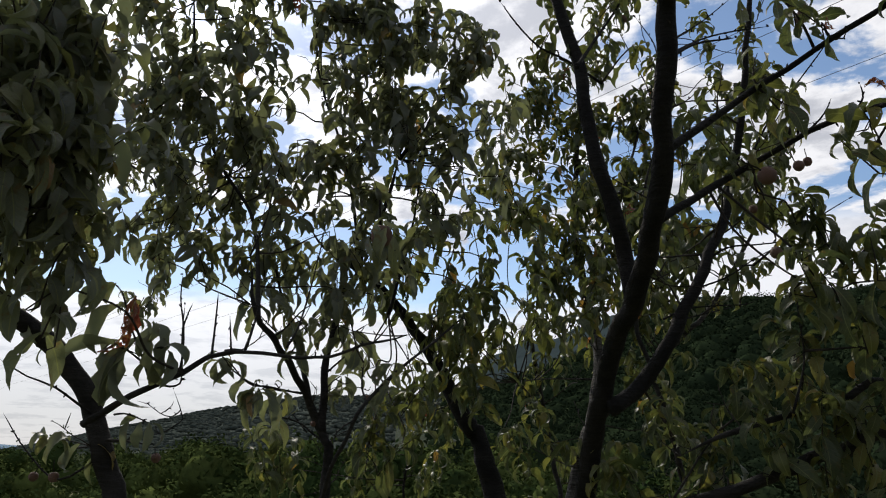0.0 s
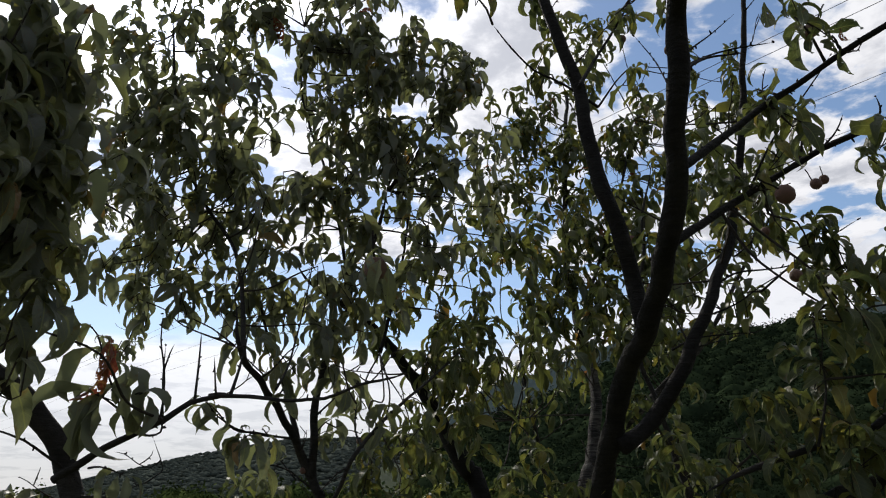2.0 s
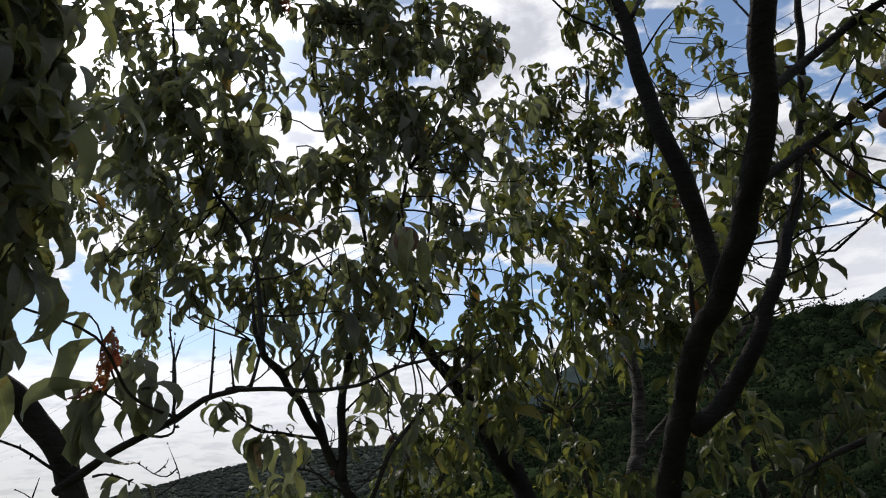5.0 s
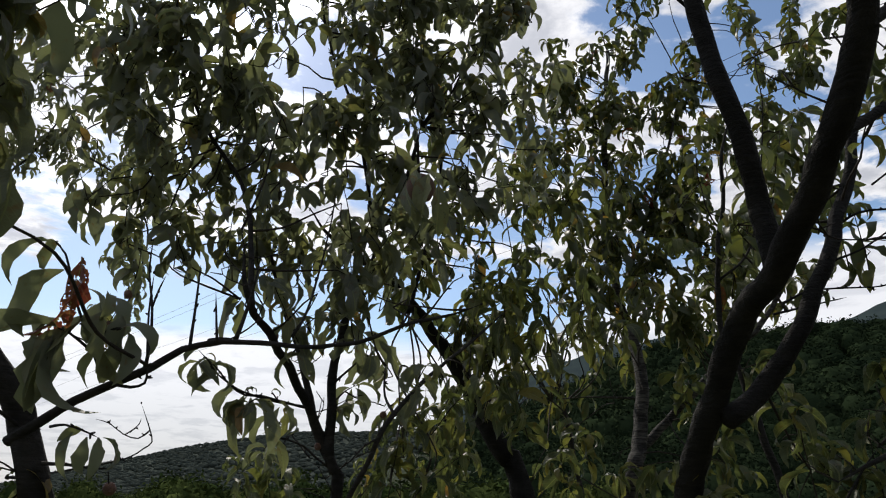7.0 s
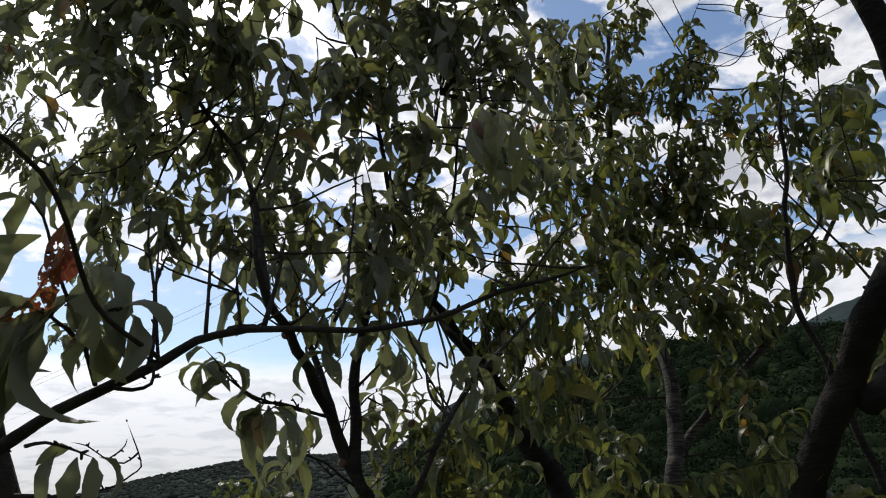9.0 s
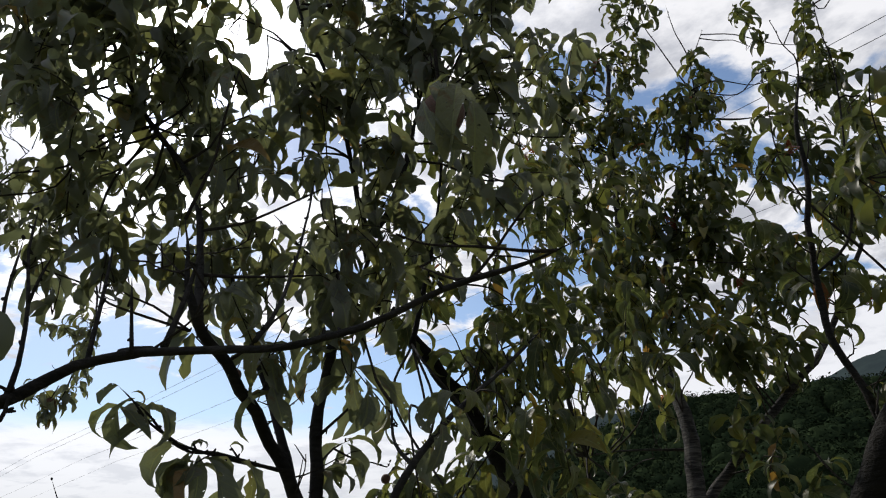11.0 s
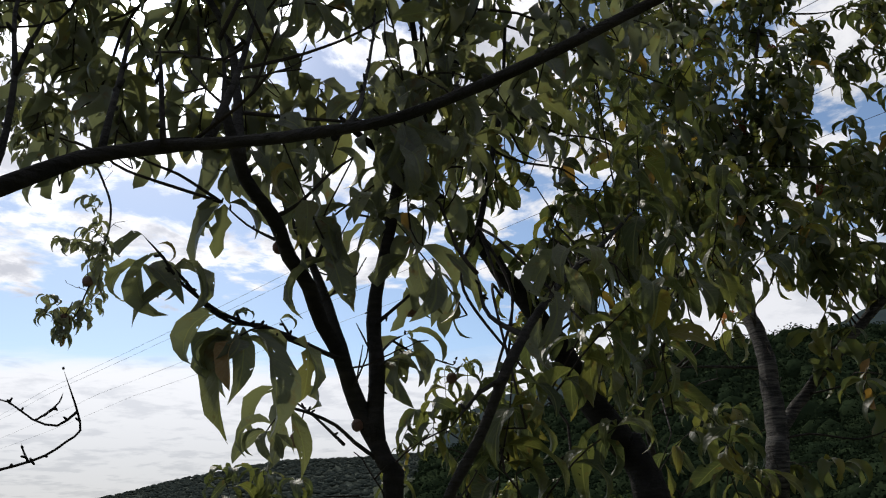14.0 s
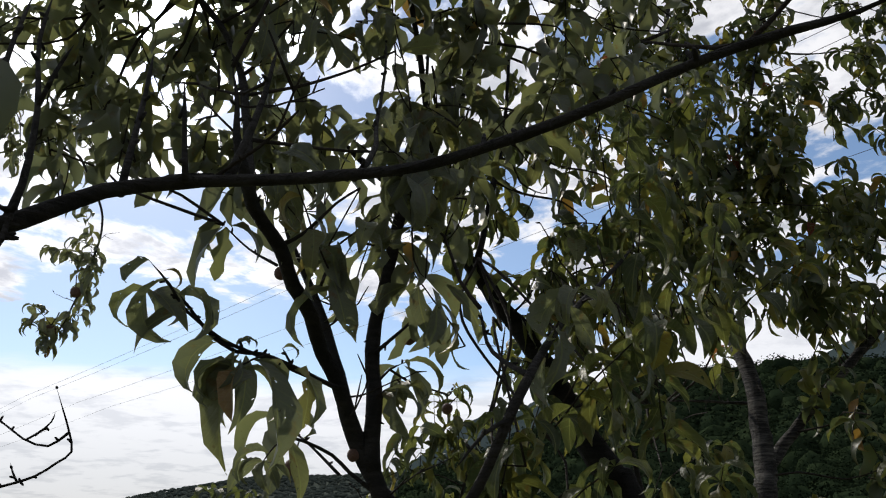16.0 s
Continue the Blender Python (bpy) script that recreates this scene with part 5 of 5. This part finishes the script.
dark_tree.put_leaf((1.012, 1.720, 2.680), 0.20, 0.30, 0.75, False)
dark_tree.put_leaf((1.136, 1.550, 2.301), -1.60, -1.15, 1.00, False)
dark_tree.put_leaf((1.160, 1.550, 2.310), -1.20, -1.20, 1.15, False)
dark_tree.put_leaf((1.186, 1.550, 2.311), -0.90, -1.20, 1.10, False)
dark_tree.put_leaf((1.142, 1.550, 2.324), 2.90, 0.10, 0.90, False)
dark_tree.put_leaf((0.967, 1.850, 2.427), -2.00, -0.90, 0.90, False)
dark_tree.put_leaf((0.943, 1.850, 2.418), 2.60, -0.30, 0.90, False)
dark_tree.finish()

low_tree = Tree((1.61, 2.22), "low spreading peach tree with yellowing leaves against the hillside", BARK, 16, 0.108, True)
low_tree.limb("limb", 0.0360, 0.0180, [(1.780, 2.120, -0.050), (1.755, 2.120, 0.700), (1.695, 2.120, 1.356), (1.358, 2.120, 1.661), (1.242, 2.220, 1.616), (1.094, 2.270, 1.567), (0.972, 2.320, 1.516), (0.774, 2.370, 1.446)], shoots=5)
low_tree.limb("limb", 0.0180, 0.0072, [(1.759, 2.120, 1.267), (1.409, 2.120, 1.787), (1.240, 2.170, 1.759), (1.043, 2.220, 1.706), (0.889, 2.220, 1.656), (0.787, 2.220, 1.607)], shoots=5)
low_tree.limb("twig", 0.0045, 0.0018, [(1.090, 2.120, 1.724), (1.139, 2.120, 1.869), (1.141, 2.120, 2.003), (1.143, 2.120, 2.090)])
low_tree.limb("twig", 0.0045, 0.0018, [(0.782, 2.320, 1.482), (0.879, 2.320, 1.616), (0.938, 2.320, 1.685)])
low_tree.crown(0.09, 0.18, [
    (1.20, 2.12, 1.97, 0.10, 0.05, 1), (1.26, 2.02, 1.93, 0.08, 0.06, 2),
])
low_tree.crown(0.14, 0.22, [
    (1.15, 2.22, 1.88, 0.11, 0.09, 3), (1.27, 2.12, 1.77, 0.12, 0.10, 3),
    (1.09, 2.42, 1.81, 0.12, 0.10, 2), (1.16, 2.22, 1.67, 0.15, 0.10, 3),
    (1.29, 2.12, 1.61, 0.10, 0.12, 3), (0.97, 2.42, 1.62, 0.11, 0.09, 2),
    (0.81, 2.52, 1.52, 0.12, 0.07, 2), (1.35, 2.02, 2.12, 0.06, 0.06, 2),
])
low_tree.finish()

young_tree = Tree((0.07, 5.31), "young peach tree with yellow-green leaves", BARK, 17, 0.121, True)
young_tree.limb("trunk", 0.0248, 0.0113, [(0.186, 5.312, -0.050), (0.300, 5.312, 0.600), (0.645, 5.312, 1.190), (0.623, 5.312, 1.602), (0.558, 5.312, 2.010), (0.492, 5.312, 2.434), (0.466, 5.312, 2.873)], shoots=4)
young_tree.limb("limb", 0.0135, 0.0056, [(0.130, 5.246, 0.100), (-0.383, 5.048, 1.225), (-0.303, 5.048, 1.773), (-0.140, 5.048, 2.204), (-0.052, 5.048, 2.655)], shoots=4)
young_tree.crown(0.18, 0.27, [
    (-0.31, 5.18, 1.54, 0.24, 0.16, 3), (-1.05, 4.26, 1.59, 0.23, 0.10, 5),
    (-0.58, 4.78, 1.51, 0.22, 0.15, 3), (0.56, 5.18, 2.24, 0.25, 0.20, 3),
    (0.11, 5.18, 2.42, 0.25, 0.21, 3),
])
young_tree.crown(0.18, 0.27, [
    (0.75, 4.65, 2.15, 0.19, 0.16, 1),
])
young_tree.crown(0.16, 0.26, [
    (-0.60, 4.90, 1.93, 0.04, 0.03, 1), (-0.49, 4.90, 1.96, 0.04, 0.03, 1),
    (-0.42, 4.90, 2.03, 0.05, 0.05, 1), (-0.32, 4.90, 2.01, 0.07, 0.07, 2),
    (-0.21, 4.90, 1.95, 0.07, 0.07, 2), (-0.12, 4.90, 1.88, 0.07, 0.07, 2),
])
young_tree.finish()

farther_tree = Tree((-3.62, 5.97), "peach tree with small drooping leaves farther off", BARK, 19, 0.125)
farther_tree.limb("trunk", 0.0457, 0.0160, [(-3.618, 5.972, -0.050), (-4.442, 5.972, 1.647), (-4.690, 5.972, 2.768), (-4.795, 5.972, 3.741), (-4.911, 5.972, 4.830), (-5.097, 5.972, 6.059)], shoots=6)
farther_tree.limb("limb", 0.0160, 0.0057, [(-4.741, 5.972, 3.339), (-4.119, 5.972, 4.090), (-3.867, 5.972, 4.351), (-3.672, 5.972, 4.675), (-3.460, 5.972, 4.952)], shoots=6)
farther_tree.limb("twig", 0.0106, 0.0047, [(-3.276, 5.708, 4.250), (-2.906, 5.708, 4.030), (-2.778, 5.708, 3.924), (-2.582, 5.708, 3.512), (-2.618, 5.708, 3.164), (-2.681, 5.708, 2.906), (-2.740, 5.708, 2.745)])
farther_tree.crown(0.18, 0.27, [
    (-3.99, 5.97, 4.97, 0.31, 0.26, 6), (-3.73, 5.97, 4.45, 0.30, 0.25, 7),
    (-4.01, 5.97, 4.30, 0.25, 0.19, 5), (-3.39, 5.97, 4.23, 0.15, 0.24, 4),
    (-4.12, 5.97, 5.63, 0.32, 0.16, 4), (-3.67, 5.97, 5.25, 0.21, 0.32, 4),
])
farther_tree.crown(0.18, 0.27, [
    (-3.56, 5.71, 5.06, 0.23, 0.18, 4), (-3.42, 5.71, 4.54, 0.23, 0.18, 2),
    (-3.24, 5.71, 5.38, 0.24, 0.24, 3),
])
farther_tree.crown(0.14, 0.29, [
    (-2.61, 5.71, 3.36, 0.12, 0.14, 3),
])
farther_tree.crown(0.12, 0.24, [
    (-2.60, 5.71, 3.08, 0.08, 0.11, 2),
])
farther_tree.crown(0.10, 0.22, [
    (-2.75, 5.71, 2.87, 0.08, 0.08, 3),
])
farther_tree.crown(0.07, 0.17, [
    (-2.77, 5.71, 2.76, 0.06, 0.05, 2),
])
farther_tree.crown(0.18, 0.27, [
    (-3.11, 5.97, 4.14, 0.16, 0.19, 3), (-2.81, 5.84, 4.37, 0.27, 0.23, 5),
])
farther_tree.fruit((-2.666, 5.708, 3.023), 0.034)
farther_tree.fruit((-2.782, 5.708, 2.782), 0.036)
farther_tree.finish()

slim_tree = Tree((1.19, 2.92), "slim upright peach stem leaning beside the dark tree", BARK, 21, 0.108, True)
slim_tree.limb("trunk", 0.0234, 0.0054, [(1.188, 2.920, -0.050), (1.090, 2.940, 0.800), (0.959, 2.970, 1.583), (0.868, 2.970, 1.969), (0.827, 2.970, 2.117), (0.834, 2.970, 2.275), (0.860, 2.970, 2.438), (0.893, 2.970, 2.614), (0.905, 2.970, 2.747), (0.979, 2.970, 3.014)], shoots=5)
slim_tree.limb("twig", 0.0045, 0.0018, [(0.834, 2.970, 2.275), (0.962, 2.970, 2.400), (1.059, 3.020, 2.734), (1.101, 3.020, 2.983), (1.099, 3.020, 3.141), (1.110, 3.020, 3.286)])
slim_tree.crown(0.07, 0.16, [
    (0.91, 3.02, 2.33, 0.06, 0.05, 2),
])
slim_tree.crown(0.09, 0.18, [
    (0.99, 3.02, 2.58, 0.06, 0.06, 3), (1.15, 3.02, 2.93, 0.05, 0.11, 2),
])
slim_tree.finish()
